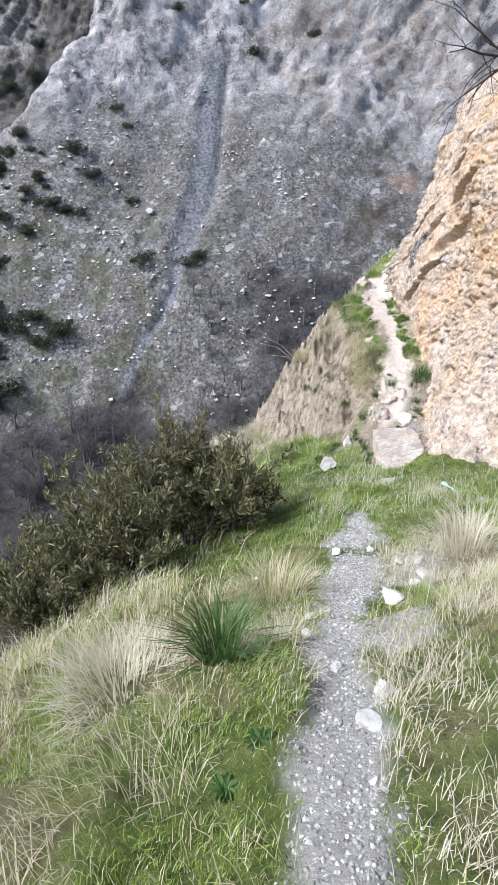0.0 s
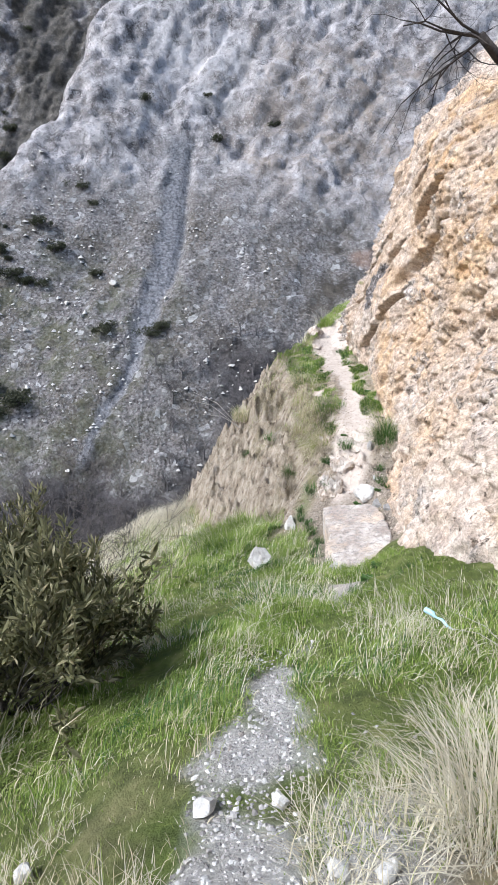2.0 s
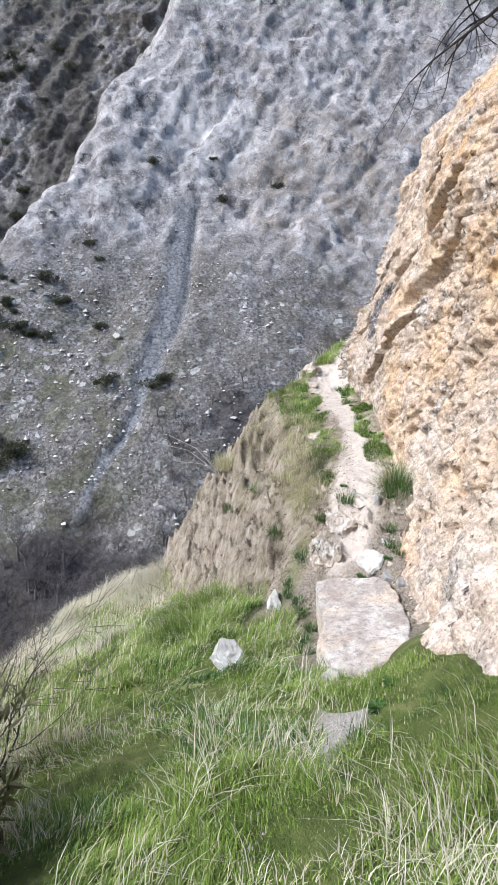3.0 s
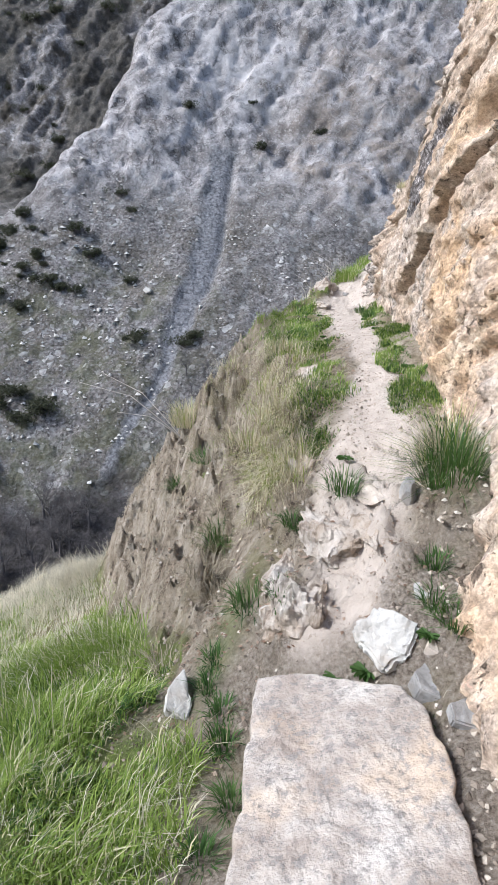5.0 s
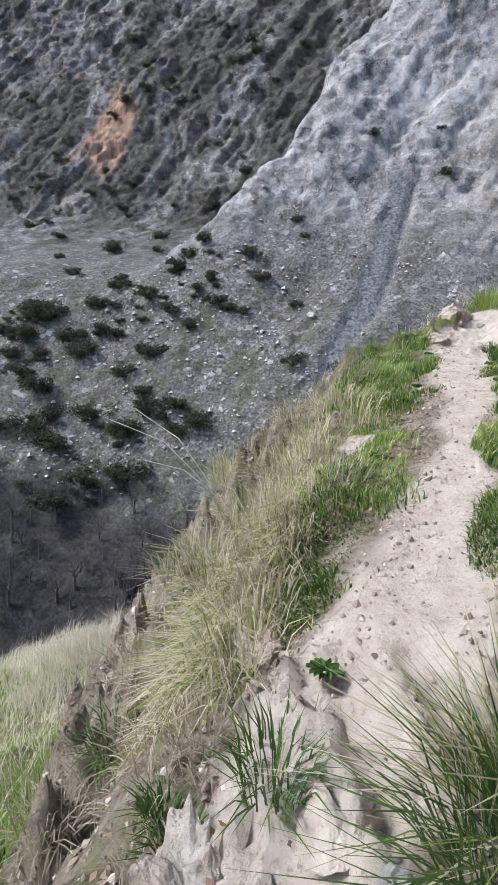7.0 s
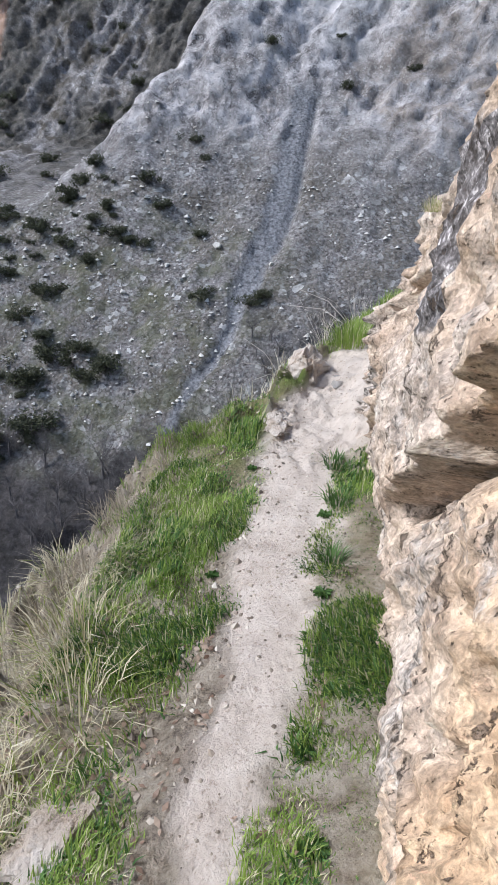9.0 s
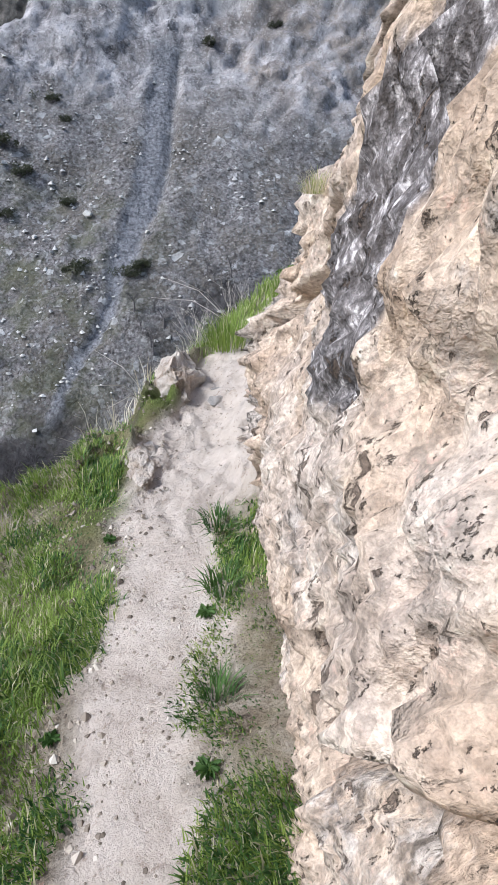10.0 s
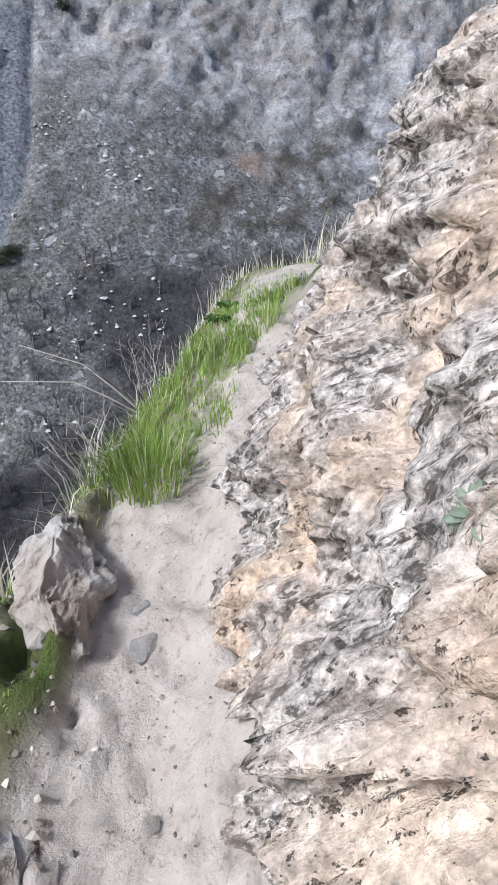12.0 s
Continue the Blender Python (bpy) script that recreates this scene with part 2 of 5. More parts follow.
def ground_material():
    k = Nodes("earth_and_turf", 0.95)
    big, mid, fine = k.noise(0.8, 4), k.noise(6, 6), k.noise(45, 6, 0.7)
    turf = k.ramp(mid, (0.3, (0.07, 0.10, 0.025)), (0.55, (0.16, 0.21, 0.05)), (0.75, (0.30, 0.30, 0.12)))
    straw = k.ramp(mid, (0.3, (0.16, 0.13, 0.075)), (0.6, (0.33, 0.28, 0.17)), (0.8, (0.45, 0.39, 0.27)))
    soil = k.ramp(fine, (0.32, (0.13, 0.105, 0.08)), (0.46, (0.31, 0.26, 0.21)), (0.6, (0.46, 0.40, 0.34)), (0.75, (0.62, 0.56, 0.49)))
    dust = k.ramp(k.noise(9, 8, 0.7), (0.3, (0.33, 0.275, 0.235)), (0.42, (0.48, 0.415, 0.36)), (0.7, (0.595, 0.53, 0.475)))
    dust = k.mix(k.ramp(k.noise(34, 6, 0.7), (0.36, 0.65), (0.42, 0.0)), dust, (0.26, 0.2, 0.16))
    grit = k.ramp(k.noise(28, 8, 0.75), (0.3, (0.32, 0.305, 0.29)), (0.5, (0.54, 0.525, 0.50)), (0.7, (0.70, 0.68, 0.65)))
    scrub = k.ramp(k.noise(0.5, 8, 0.7), (0.3, (0.05, 0.045, 0.042)), (0.6, (0.13, 0.115, 0.105)), (0.8, (0.2, 0.18, 0.165)))
    c = k.mix(k.math("MULTIPLY", k.ramp(big, (0.42, 0.0), (0.6, 1.0)), k.attr("dry")), turf, straw)
    crag = k.ramp(k.noise(6, 9, 0.75, (1, 1.5, 0.55)), (0.36, (0.10, 0.078, 0.062)), (0.43, (0.33, 0.27, 0.205)), (0.54, (0.50, 0.43, 0.345)), (0.68, (0.64, 0.575, 0.49)))
    crag = k.mix(k.ramp(k.noise(40, 6, 0.75), (0.36, 0.6), (0.44, 0.0)), crag, (0.13, 0.10, 0.08))
    crag = k.mix(k.ramp(k.noise(1.6, 6, 0.65), (0.54, 0.0), (0.66, 0.6)), crag, k.ramp(mid, (0.35, (0.15, 0.14, 0.07)), (0.65, (0.34, 0.29, 0.16))))
    c = k.mix(k.attr("bank"), c, k.mix(k.attr("loose"), crag, k.mix(k.ramp(k.noise(2.5, 5, 0.6), (0.5, 0.0), (0.66, 0.5)), soil, straw)))
    c = k.mix(k.attr("path"), c, k.mix(k.attr("gravel"), dust, grit))
    c = k.mix(k.attr("valley"), c, scrub)
    k.color(c)
    worn = k.math("SUBTRACT", 1.0, k.math("MULTIPLY", k.math("MULTIPLY", k.attr("path"), k.math("SUBTRACT", 1.0, k.attr("gravel"))), 0.72))
    return k.bump(k.math("MULTIPLY", worn, k.math("ADD", k.math("MULTIPLY", fine, 0.6), k.math("ADD", mid, k.math("MULTIPLY", k.noise(16, 7, 0.75), 1.5)))), 1.0, 0.055).m


def cliff_material():
    k = Nodes("ochre_conglomerate", 0.9)
    big = k.noise(0.9, 5, 0.6)
    mid = k.noise(4.0, 8, 0.7, (1, 1, 1.5, (0.6, 0, 0)))
    grain = k.noise(60, 4, 0.65)
    warm = k.ramp(mid, (0.28, (0.27, 0.195, 0.145)), (0.42, (0.39, 0.30, 0.23)), (0.6, (0.485, 0.39, 0.31)), (0.78, (0.565, 0.48, 0.40)))
    ochre = k.ramp(mid, (0.3, (0.35, 0.205, 0.10)), (0.5, (0.50, 0.335, 0.19)), (0.75, (0.60, 0.445, 0.29)))
    pale = k.ramp(mid, (0.3, (0.31, 0.25, 0.21)), (0.5, (0.46, 0.39, 0.335)), (0.7, (0.57, 0.505, 0.45)))
    speck = k.ramp(k.noise(20, 6, 0.7, (1, 1.5, 0.8, (0.5, 0, 0))), (0.42, (0.05, 0.046, 0.044)), (0.47, (0.26, 0.24, 0.225)), (0.53, (0.38, 0.34, 0.31)), (0.62, (0.54, 0.495, 0.455)))
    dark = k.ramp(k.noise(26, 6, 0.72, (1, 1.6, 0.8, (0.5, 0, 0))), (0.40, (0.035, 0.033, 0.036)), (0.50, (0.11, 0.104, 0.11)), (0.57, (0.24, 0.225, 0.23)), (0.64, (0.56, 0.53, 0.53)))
    c = k.mix(k.ramp(big, (0.42, 0.0), (0.56, 1.0)), warm, pale)
    c = k.mix(k.math("MULTIPLY", k.attr("ochre"), k.ramp(k.noise(1.5, 5), (0.42, 0.1), (0.6, 0.9))), c, ochre)
    c = k.mix(k.ramp(k.noise(1.9, 7, 0.72, (1, 1.2, 0.8, (0.5, 0, 0))), (0.55, 0.0), (0.62, 0.75)), c, speck)
    c = k.mix(k.attr("shaly"), c, speck)
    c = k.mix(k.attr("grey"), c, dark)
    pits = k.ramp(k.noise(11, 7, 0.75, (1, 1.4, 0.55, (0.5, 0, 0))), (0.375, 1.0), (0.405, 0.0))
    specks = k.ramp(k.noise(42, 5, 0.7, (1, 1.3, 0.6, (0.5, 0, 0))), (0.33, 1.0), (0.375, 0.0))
    # Shade inside the holes is put into the colour; the bump only dents them.
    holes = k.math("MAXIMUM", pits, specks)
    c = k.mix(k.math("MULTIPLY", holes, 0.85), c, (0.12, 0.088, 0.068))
    c = k.mix(0.5, c, k.ramp(grain, (0.34, 0.22), (0.5, 0.52), (0.66, 0.8)), "OVERLAY")
    c = k.mix(0.4, c, k.ramp(k.split(k.cells(30, stretch=(1, 1.3, 0.7))), (0.0, 0.32), (0.5, 0.52), (1.0, 0.7)), "OVERLAY")
    c = k.mix(0.5, c, k.ramp(k.noise(13, 6, 0.72), (0.36, 0.2), (0.5, 0.52), (0.64, 0.8)), "OVERLAY")
    k.color(c)
    # Angular chips where the rock has broken away.
    chips = k.math("ADD", k.math("MULTIPLY", k.split(k.cells(9, stretch=(1, 1.3, 0.8))), 0.5), k.math("MULTIPLY", k.split(k.cells(27, stretch=(1, 1.2, 0.7))), 0.3))
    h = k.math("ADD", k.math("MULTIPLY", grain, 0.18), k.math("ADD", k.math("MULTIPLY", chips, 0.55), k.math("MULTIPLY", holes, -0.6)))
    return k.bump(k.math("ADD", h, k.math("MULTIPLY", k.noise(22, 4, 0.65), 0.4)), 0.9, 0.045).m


def hillside_material():
    k = Nodes("scree_and_scrub", 0.95)
    big, mid = k.noise(0.06, 6, 0.6), k.noise(0.35, 8, 0.7)
    fine = k.noise(1.8, 5, 0.72)
    clast = k.cells(1.1).outputs["Color"]
    sep = k.n.new("ShaderNodeSeparateColor")
    k.l.new(clast, sep.inputs[0])
    bits = k.cells(3.2).outputs["Color"]
    sep2 = k.n.new("ShaderNodeSeparateColor")
    k.l.new(bits, sep2.inputs[0])
    stony = k.ramp(fine, (0.34, (0.055, 0.05, 0.05)), (0.48, (0.19, 0.178, 0.178)), (0.6, (0.33, 0.314, 0.314)), (0.72, (0.6, 0.58, 0.58)))
    stony = k.mix(k.ramp(k.noise(0.12, 8, 0.72), (0.42, 0.75), (0.56, 0.0)), stony, k.ramp(fine, (0.35, (0.06, 0.052, 0.046)), (0.6, (0.21, 0.19, 0.165))))
    stony = k.mix(k.ramp(sep2.outputs[0], (0.7, 0.0), (0.8, 0.8)), stony, k.ramp(sep2.outputs[1], (0.0, 0.08), (1.0, 0.4)))
    stony = k.mix(k.math("MULTIPLY", k.ramp(sep.outputs[0], (0.84, 0.0), (0.86, 1.0)), k.ramp(mid, (0.42, 0.0), (0.6, 0.9))), stony, k.ramp(sep.outputs[1], (0.0, 0.25), (1.0, 0.75)))
    rock = k.ramp(k.noise(0.3, 11, 0.72, (1, 1, 0.6, (0, 0.6, 0)), 0.6), (0.35, (0.07, 0.065, 0.068)), (0.43, (0.27, 0.255, 0.263)), (0.5, (0.44, 0.418, 0.428)), (0.62, (0.68, 0.655, 0.67)))
    rock = k.mix(k.ramp(k.noise(0.09, 9, 0.7), (0.5, 0.0), (0.62, 0.7)), rock, k.ramp(fine, (0.35, (0.10, 0.088, 0.082)), (0.65, (0.32, 0.285, 0.27))))
    rock = k.mix(k.ramp(sep2.outputs[0], (0.6, 0.0), (0.75, 0.5)), rock, k.ramp(sep2.outputs[1], (0.0, 0.1), (1.0, 0.7)))
    brush = k.ramp(mid, (0.3, (0.035, 0.032, 0.028)), (0.52, (0.085, 0.075, 0.062)), (0.72, (0.17, 0.15, 0.125)))
    herb = k.ramp(mid, (0.3, (0.04, 0.05, 0.02)), (0.6, (0.12, 0.125, 0.06)), (0.8, (0.22, 0.2, 0.13)))
    tongue = k.ramp(fine, (0.38, (0.09, 0.094, 0.107)), (0.62, (0.32, 0.33, 0.36)))
    rust = k.ramp(k.noise(0.5, 8, 0.7, (1, 1, 0.25)), (0.3, (0.2, 0.12, 0.085)), (0.55, (0.47, 0.31, 0.23)), (0.75, (0.62, 0.48, 0.4)))
    patch = k.ramp(k.noise(0.16, 7, 0.68), (0.44, 0.0), (0.6, 1.0))
    c = k.mix(k.attr("rocky"), stony, rock)
    c = k.mix(k.math("MULTIPLY", patch, k.attr("brush")), c, brush)
    c = k.mix(k.math("MULTIPLY", k.ramp(k.noise(0.22, 6, 0.6), (0.45, 0.0), (0.6, 0.55)), k.attr("herb")), c, herb)
    c = k.mix(k.math("MULTIPLY", k.attr("pale"), k.ramp(k.noise(0.25, 8, 0.7), (0.42, 0.0), (0.62, 0.8))), c, (0.66, 0.65, 0.67))
    c = k.mix(k.math("MULTIPLY", k.attr("tongue"), 0.85), c, tongue)
    c = k.mix(k.attr("wooded"), c, k.ramp(k.noise(0.4, 9, 0.8), (0.36, (0.025, 0.026, 0.022)), (0.5, (0.08, 0.075, 0.065)), (0.66, (0.2, 0.18, 0.16))))
    c = k.mix(k.attr("thicket"), c, k.ramp(k.noise(1.2, 8, 0.8), (0.35, (0.022, 0.02, 0.021)), (0.52, (0.07, 0.064, 0.066)), (0.68, (0.15, 0.138, 0.142))))
    c = k.mix(k.math("MULTIPLY", k.attr("warmth"), k.ramp(k.noise(0.2, 7, 0.7), (0.42, 0.0), (0.6, 0.7))), c, k.ramp(mid, (0.35, (0.12, 0.10, 0.085)), (0.55, (0.34, 0.285, 0.24)), (0.72, (0.55, 0.49, 0.43))))
    c = k.mix(k.attr("rust"), c, rust)
    k.color(c)
    return k.bump(k.math("ADD", fine, k.math("MULTIPLY", k.noise(0.5, 9, 0.7, None, 0.8), 2.2)), 0.9, 0.5).m


# ---- ground ----
def build_ground():
    xs = graded(-170, -1.0, 4.0, 60, 0.03, 1.06, 4.0)
    ys = graded(-40, 0.6, 17.0, 150, 0.032, 1.06, 4.0)
    X, Y = np.meshgrid(xs, ys)
    Z = height(X, Y)
    ob = link("ground", np.stack([X.ravel(), Y.ravel(), Z.ravel()], 1), grid_faces(len(ys), len(xs)), ground_material())
    c, z = cross(Y)
    m = path_mask(X, Y)
    worn = smooth(-0.25, 0.2, fbm(X * 2.0, Y * 1.4, 9.0, 3) + 1.2 * smooth(4.6, 3.4, Y) + 2 * smooth(6.5, 6.8, Y) - 2 * smooth(5.6, 6.0, Y) * smooth(6.7, 6.5, Y) + 0.35 * smooth(0.12, 0.0, np.abs(Y - 5.2)))
    beside = smooth(0.55, 0.15, np.abs(X - c[4] - 0.15)) * smooth(1.2, 2.4, Y) * smooth(4.6, 4.0, Y) * smooth(0.0, 0.3, fbm(X * 2.2, Y * 2.2, 0.0, 3))
    paint(ob, "path", np.clip(m * worn + beside + smooth(14.2, 15.0, Y) * smooth(0.0, 0.2, X - c[3]) * smooth(18, 17, Y), 0, 1))
    paint(ob, "dry", 0.15 + 0.85 * np.maximum(smooth(5.2, 4.0, Y + 0.3 * np.abs(X - 1)), smooth(10.5, 12, Y)))
    paint(ob, "gravel", smooth(8.2, 6.0, Y))
    paint(ob, "bank", smooth(0.25, -0.15, X - c[2] - 0.15 * fbm(X * 2, Y * 2, 0.0, 3)) * smooth(9.6, 10.1, Y) * smooth(-0.12, 0.1, X - c[1] + 0.12 * fbm(X * 3, Y * 3, 5.0, 2)) + smooth(8.2, 8.7, Y + 0.4 * (X - 2)) * smooth(1.75, 1.95, X + 0.15 * fbm(X * 5, Y * 5, 1.0, 2)) * smooth(10.0, 9.6, Y) + smooth(9.4, 9.8, Y) * smooth(-0.1, 0.2, X - c[2]) * smooth(14.8, 13.8, Y))
    paint(ob, "loose", smooth(10.3, 9.8, Y + 0.15 * fbm(X * 4, Y * 4, 2.0, 2)))
    paint(ob, "valley", smooth(-0.2, -3.0, X - c[0]))
    return tagged(ob, "stony footpath bench with turf, dry grass and earth banks", "ground", kind="structure")


# ---- cliff ----
FOOT = np.array([(-14, 3.0), (-3, 3.4), (3, 3.9), (5.2, 3.75), (6.0, 3.25), (6.7, 2.86), (7.8, 2.68), (8.5, 2.82), (9.1, 2.97), (9.6, 3.05), (10.2, 3.28), (11.2, 3.43), (12.8, 3.52), (14, 3.55),
                 (14.7, 3.54), (15.3, 3.52), (15.7, 3.56), (16.0, 3.64), (16.5, 3.86), (17.0, 4.25), (17.6, 5.0), (18.5, 6.6), (20, 11), (24, 20)])
LEAN = np.array([(-14, 0.7), (5, 0.6), (7, 0.42), (8, 0.37), (9.2, 0.28), (11.5, 0.2), (13.2, 0.06)])
RISE = np.array([-0.6, 0.0, 0.6, 1.0, 1.3, 1.6, 2.0, 2.6, 3.3, 4.2, 5.0, 24.0])
# How far the face stands back from its foot at those heights, at four places along the path.
FACES = ((11.5, np.array([0, 0, 0.12, 0.2, 0.26, 0.32, 0.4, 0.5, 0.62, 1.05, 2.0, 20])),
         (13.2, np.array([0, 0, 0.05, 0.08, 0.11, 0.15, 0.26, 0.48, 0.74, 1.2, 1.85, 20])),
         (14.9, np.array([0, 0, -0.05, 0.18, 0.27, 0.38, 0.5, 0.66, 0.9, 1.4, 2.3, 20])),
         (15.6, np.array([0, 0, 0.3, 0.5, 0.75, 1.3, 2.4, 3.6, 5.0, 6.5, 8.0, 34])))


def cliff_x(y, z):
    """The cliff face: its x at a place along the path and a height, without fine relief."""
    foot = np.interp(y, FOOT[:, 0], FOOT[:, 1])
    v = z - np.interp(y, TABLE[:, 0], TABLE[:, 12])
    early = np.interp(y, LEAN[:, 0], LEAN[:, 1]) * np.clip(v, 0, 2)
    back = np.interp(v, RISE, FACES[0][1]) - 0.2 * np.clip(v, 0, 2) + early
    for (ya, _), (yb, face) in zip(FACES, FACES[1:]):
        f = np.clip((y - ya) / (yb - ya), 0, 1)
        back = back * (1 - f) + np.interp(v, RISE, face) * f
    return foot + back


def ledge(y, z, y0, z0, y1, z1, out, under, reach=0.45):
    """An overhanging bed whose lower lip runs from y0, z0 up to y1, z1."""
    lip = z0 + (z1 - z0) * (y - y0) / (y1 - y0)
    w = z - lip + 0.015 * value_noise(y * 5, z * 5, 4.0)
    along = smooth(y0 + 0.1, y0 - 0.12, y) * smooth(y1 - 0.5, y1 + 0.3, y)
    proud = out * np.exp(-np.maximum(w, 0) / reach) * smooth(-0.012, 0.012, w)
    hollow = under * np.clip(1 + w / (reach * 0.55), 0, 1) ** 1.5 * smooth(0.012, -0.012, w)
    return along * (proud - hollow)


def pocket(y, z, yc, zc, ry, rz, depth):
    d = ((y - yc) / ry) ** 2 + ((z - zc) / rz) ** 2
    return -depth * np.exp(-d ** 4)


def chunks(y, z, s, seed):
    """Broken blocks, each standing out by its own amount and tilted its own way; -0.5 to 0.5."""
    u = s * (y + 0.5 * z) + 0.55 * fbm(y * s * 0.6, z * s * 0.6, seed, 3)
    v = s * (1.5 * z - 0.25 * y) + 0.55 * fbm(y * s * 0.6, z * s * 0.6, seed + 7.0, 3)
    cell = np.floor(u).astype(np.int64) * 7919 + np.floor(v).astype(np.int64) * 104729 + int(seed) * 31
    a, b, c = (LATTICE[(cell * k + 12345) & 32767] - 0.5 for k in (1, 3, 5))
    return 0.6 * a + 0.5 * b * (u - np.floor(u) - 0.5) + 0.5 * c * (v - np.floor(v) - 0.5)


def cliff_relief(y, z):
    """How far the rock stands out, in metres, towards the path."""
    bed = z + 0.66 * y
    r = 0.08 * fbm(y * 0.8, z * 0.8, 0.0, 3) + 0.05 * ridged(y * 1.9 + 0.4 * z, z * 2.6 + 1.2 * y, 3.0, 5, 0.6)
    r = r + 0.03 * value_noise(bed * 3.1, y * 0.4, 2.0) + 0.03 * fbm(y * 10, z * 12, 1.0, 4, 0.65) + 0.014 * ridged(y * 22, z * 26, 1.0, 3)
    r = r - 0.05 * smooth(0.35, 0.75, fbm(y * 5, z * 7, 8.0, 2)) - 0.03 * smooth(0.25, 0.5, fbm(y * 13 + z * 6, z * 19, 3.0, 2)) * smooth(11.6, 10.4, y)
    jagged = 0.55 + 1.3 * smooth(14.3, 14.8, y) + 0.3 * smooth(0.0, 0.5, fbm(y * 0.9, z * 0.9, 11.0, 2))
    r = r + jagged * (0.10 * chunks(y, z, 2.1, 3) + 0.055 * chunks(y, z, 5.5, 5) + 0.03 * chunks(y, z, 14.0, 9))
    r = r - 0.05
    r = r * (1 - 0.35 * smooth(11.6, 12.2, y) * smooth(14.9, 14.4, y))
    r = r + ledge(y, z, 13.66, -1.2, 12.0, -0.104, 0.07, 0.24, 0.4)
    r = r + ledge(y, z, 15.02, -0.74, 14.4, -0.331, 0.05, 0.14, 0.3)
    r = r + ledge(y, z, 14.35, 0.1, 13.3, 0.793, 0.06, 0.2, 0.3)
    for yc, zc, ry, rz, depth in ((11.6, 1.2, 0.5, 0.16, 0.3), (11.8, 0.25, 0.45, 0.2, 0.25), (12.5, 1.55, 0.35, 0.12, 0.3), (12.6, 0.5, 0.3, 0.12, 0.25), (11.2, 0.75, 0.35, 0.12, 0.2), (12.45, 1.95, 0.3, 0.1, 0.25), (13.2, -1.0, 0.25, 0.12, 0.15)):
        r = r + pocket(y, z + 0.6 * (y - yc), yc, zc, ry, rz, depth)
    return r


def cliff_at(y, z):
    """The rock surface itself, for what grows on it."""
    return float(cliff_x(np.array([y]), np.array([z]))[0] - cliff_relief(np.array([y]), np.array([z]))[0])


def build_cliff():
    ys = graded(-14, 6.4, 16.6, 24, 0.022, 1.10, 0.5)
    ws = graded(-5.2, -2.4, 2.6, 22, 0.022, 1.06, 0.6)
    Y, W = np.meshgrid(ys, ws)
    # Rows of the mesh follow the dip of the beds.
    Z = W - 0.66 * (np.clip(Y, 11.9, 15.2) - 13.66)
    base = np.interp(Y, TABLE[:, 0], TABLE[:, 12])
    Z = np.where(Y < 6, Z + (base + 1.75) * smooth(6, 3, Y), Z)
    V = Z - base
    r = cliff_relief(Y, Z) * smooth(-0.5, 0.1, V)
    X = cliff_x(Y, Z) - r - 0.35 * ridged(Y * 0.5, Z * 0.5, 5.0, 4) * smooth(2.4, 5, V)
    Y2 = Y + 0.05 * fbm(Y * 3, Z * 3, 7.0, 2)
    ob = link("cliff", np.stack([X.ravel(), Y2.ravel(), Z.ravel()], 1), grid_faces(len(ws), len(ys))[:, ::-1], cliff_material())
    bed = Z + 0.78 * Y
    big = fbm(Y * 0.9, Z * 0.9, 2.0, 3)
    paint(ob, "ochre", np.clip(0.4 * smooth(0.0, 0.5, big) * smooth(11, 12.5, Y) + (0.65 + 0.35 * smooth(-0.6, 0.6, Z)) * smooth(13.5, 11, Y) * smooth(7.5, 9.5, Y) + 0.12 * smooth(9.5, 8.0, Y), 0, 1))
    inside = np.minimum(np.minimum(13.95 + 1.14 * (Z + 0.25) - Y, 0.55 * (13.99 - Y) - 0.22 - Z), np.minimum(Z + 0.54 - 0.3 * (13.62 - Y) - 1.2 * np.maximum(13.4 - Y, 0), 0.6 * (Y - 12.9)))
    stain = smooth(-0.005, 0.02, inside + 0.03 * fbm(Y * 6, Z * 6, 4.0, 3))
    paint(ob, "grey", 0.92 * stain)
    paint(ob, "shaly", np.clip(0.9 * smooth(14.75, 15.1, Y) * smooth(-0.5, 0.1, fbm(Y * 2, Z * 2, 6.0, 3) + 0.2) + 0.3 * smooth(8.2, 9.0, Y) * smooth(11.4, 10.2, Y) * smooth(-0.1, 0.4, fbm(Y * 1.2, Z * 1.2, 2.0, 3)), 0, 1))
    return tagged(ob, "ochre and cream rock face with overhanging beds beside the path", "cliff", kind="structure")


# ---- far hillside ----
HILL_S = np.arange(-60, 290, 0.5)
HILL_T = radians(43) + radians(14) * smooth(55, 95, HILL_S)
HILL_Y = np.cumsum(np.cos(HILL_T)) * 0.5
HILL_Z = np.cumsum(np.sin(HILL_T)) * 0.5
HILL_Y, HILL_Z = HILL_Y - np.interp(0, HILL_S, HILL_Y) + 78, HILL_Z - np.interp(0, HILL_S, HILL_Z) - 36
TONGUE_S, TONGUE_U = (0, 11, 15, 25.6, 36, 48.5, 62, 82.7), (-22, -19.3, -17.9, -13.1, -11.4, -8.6, -7.4, -6.6)
EDGE_S, EDGE_U = (40, 60, 69, 84, 104, 125, 200), (-60, -49, -44.5, -37, -30.7, -22.4, 5)


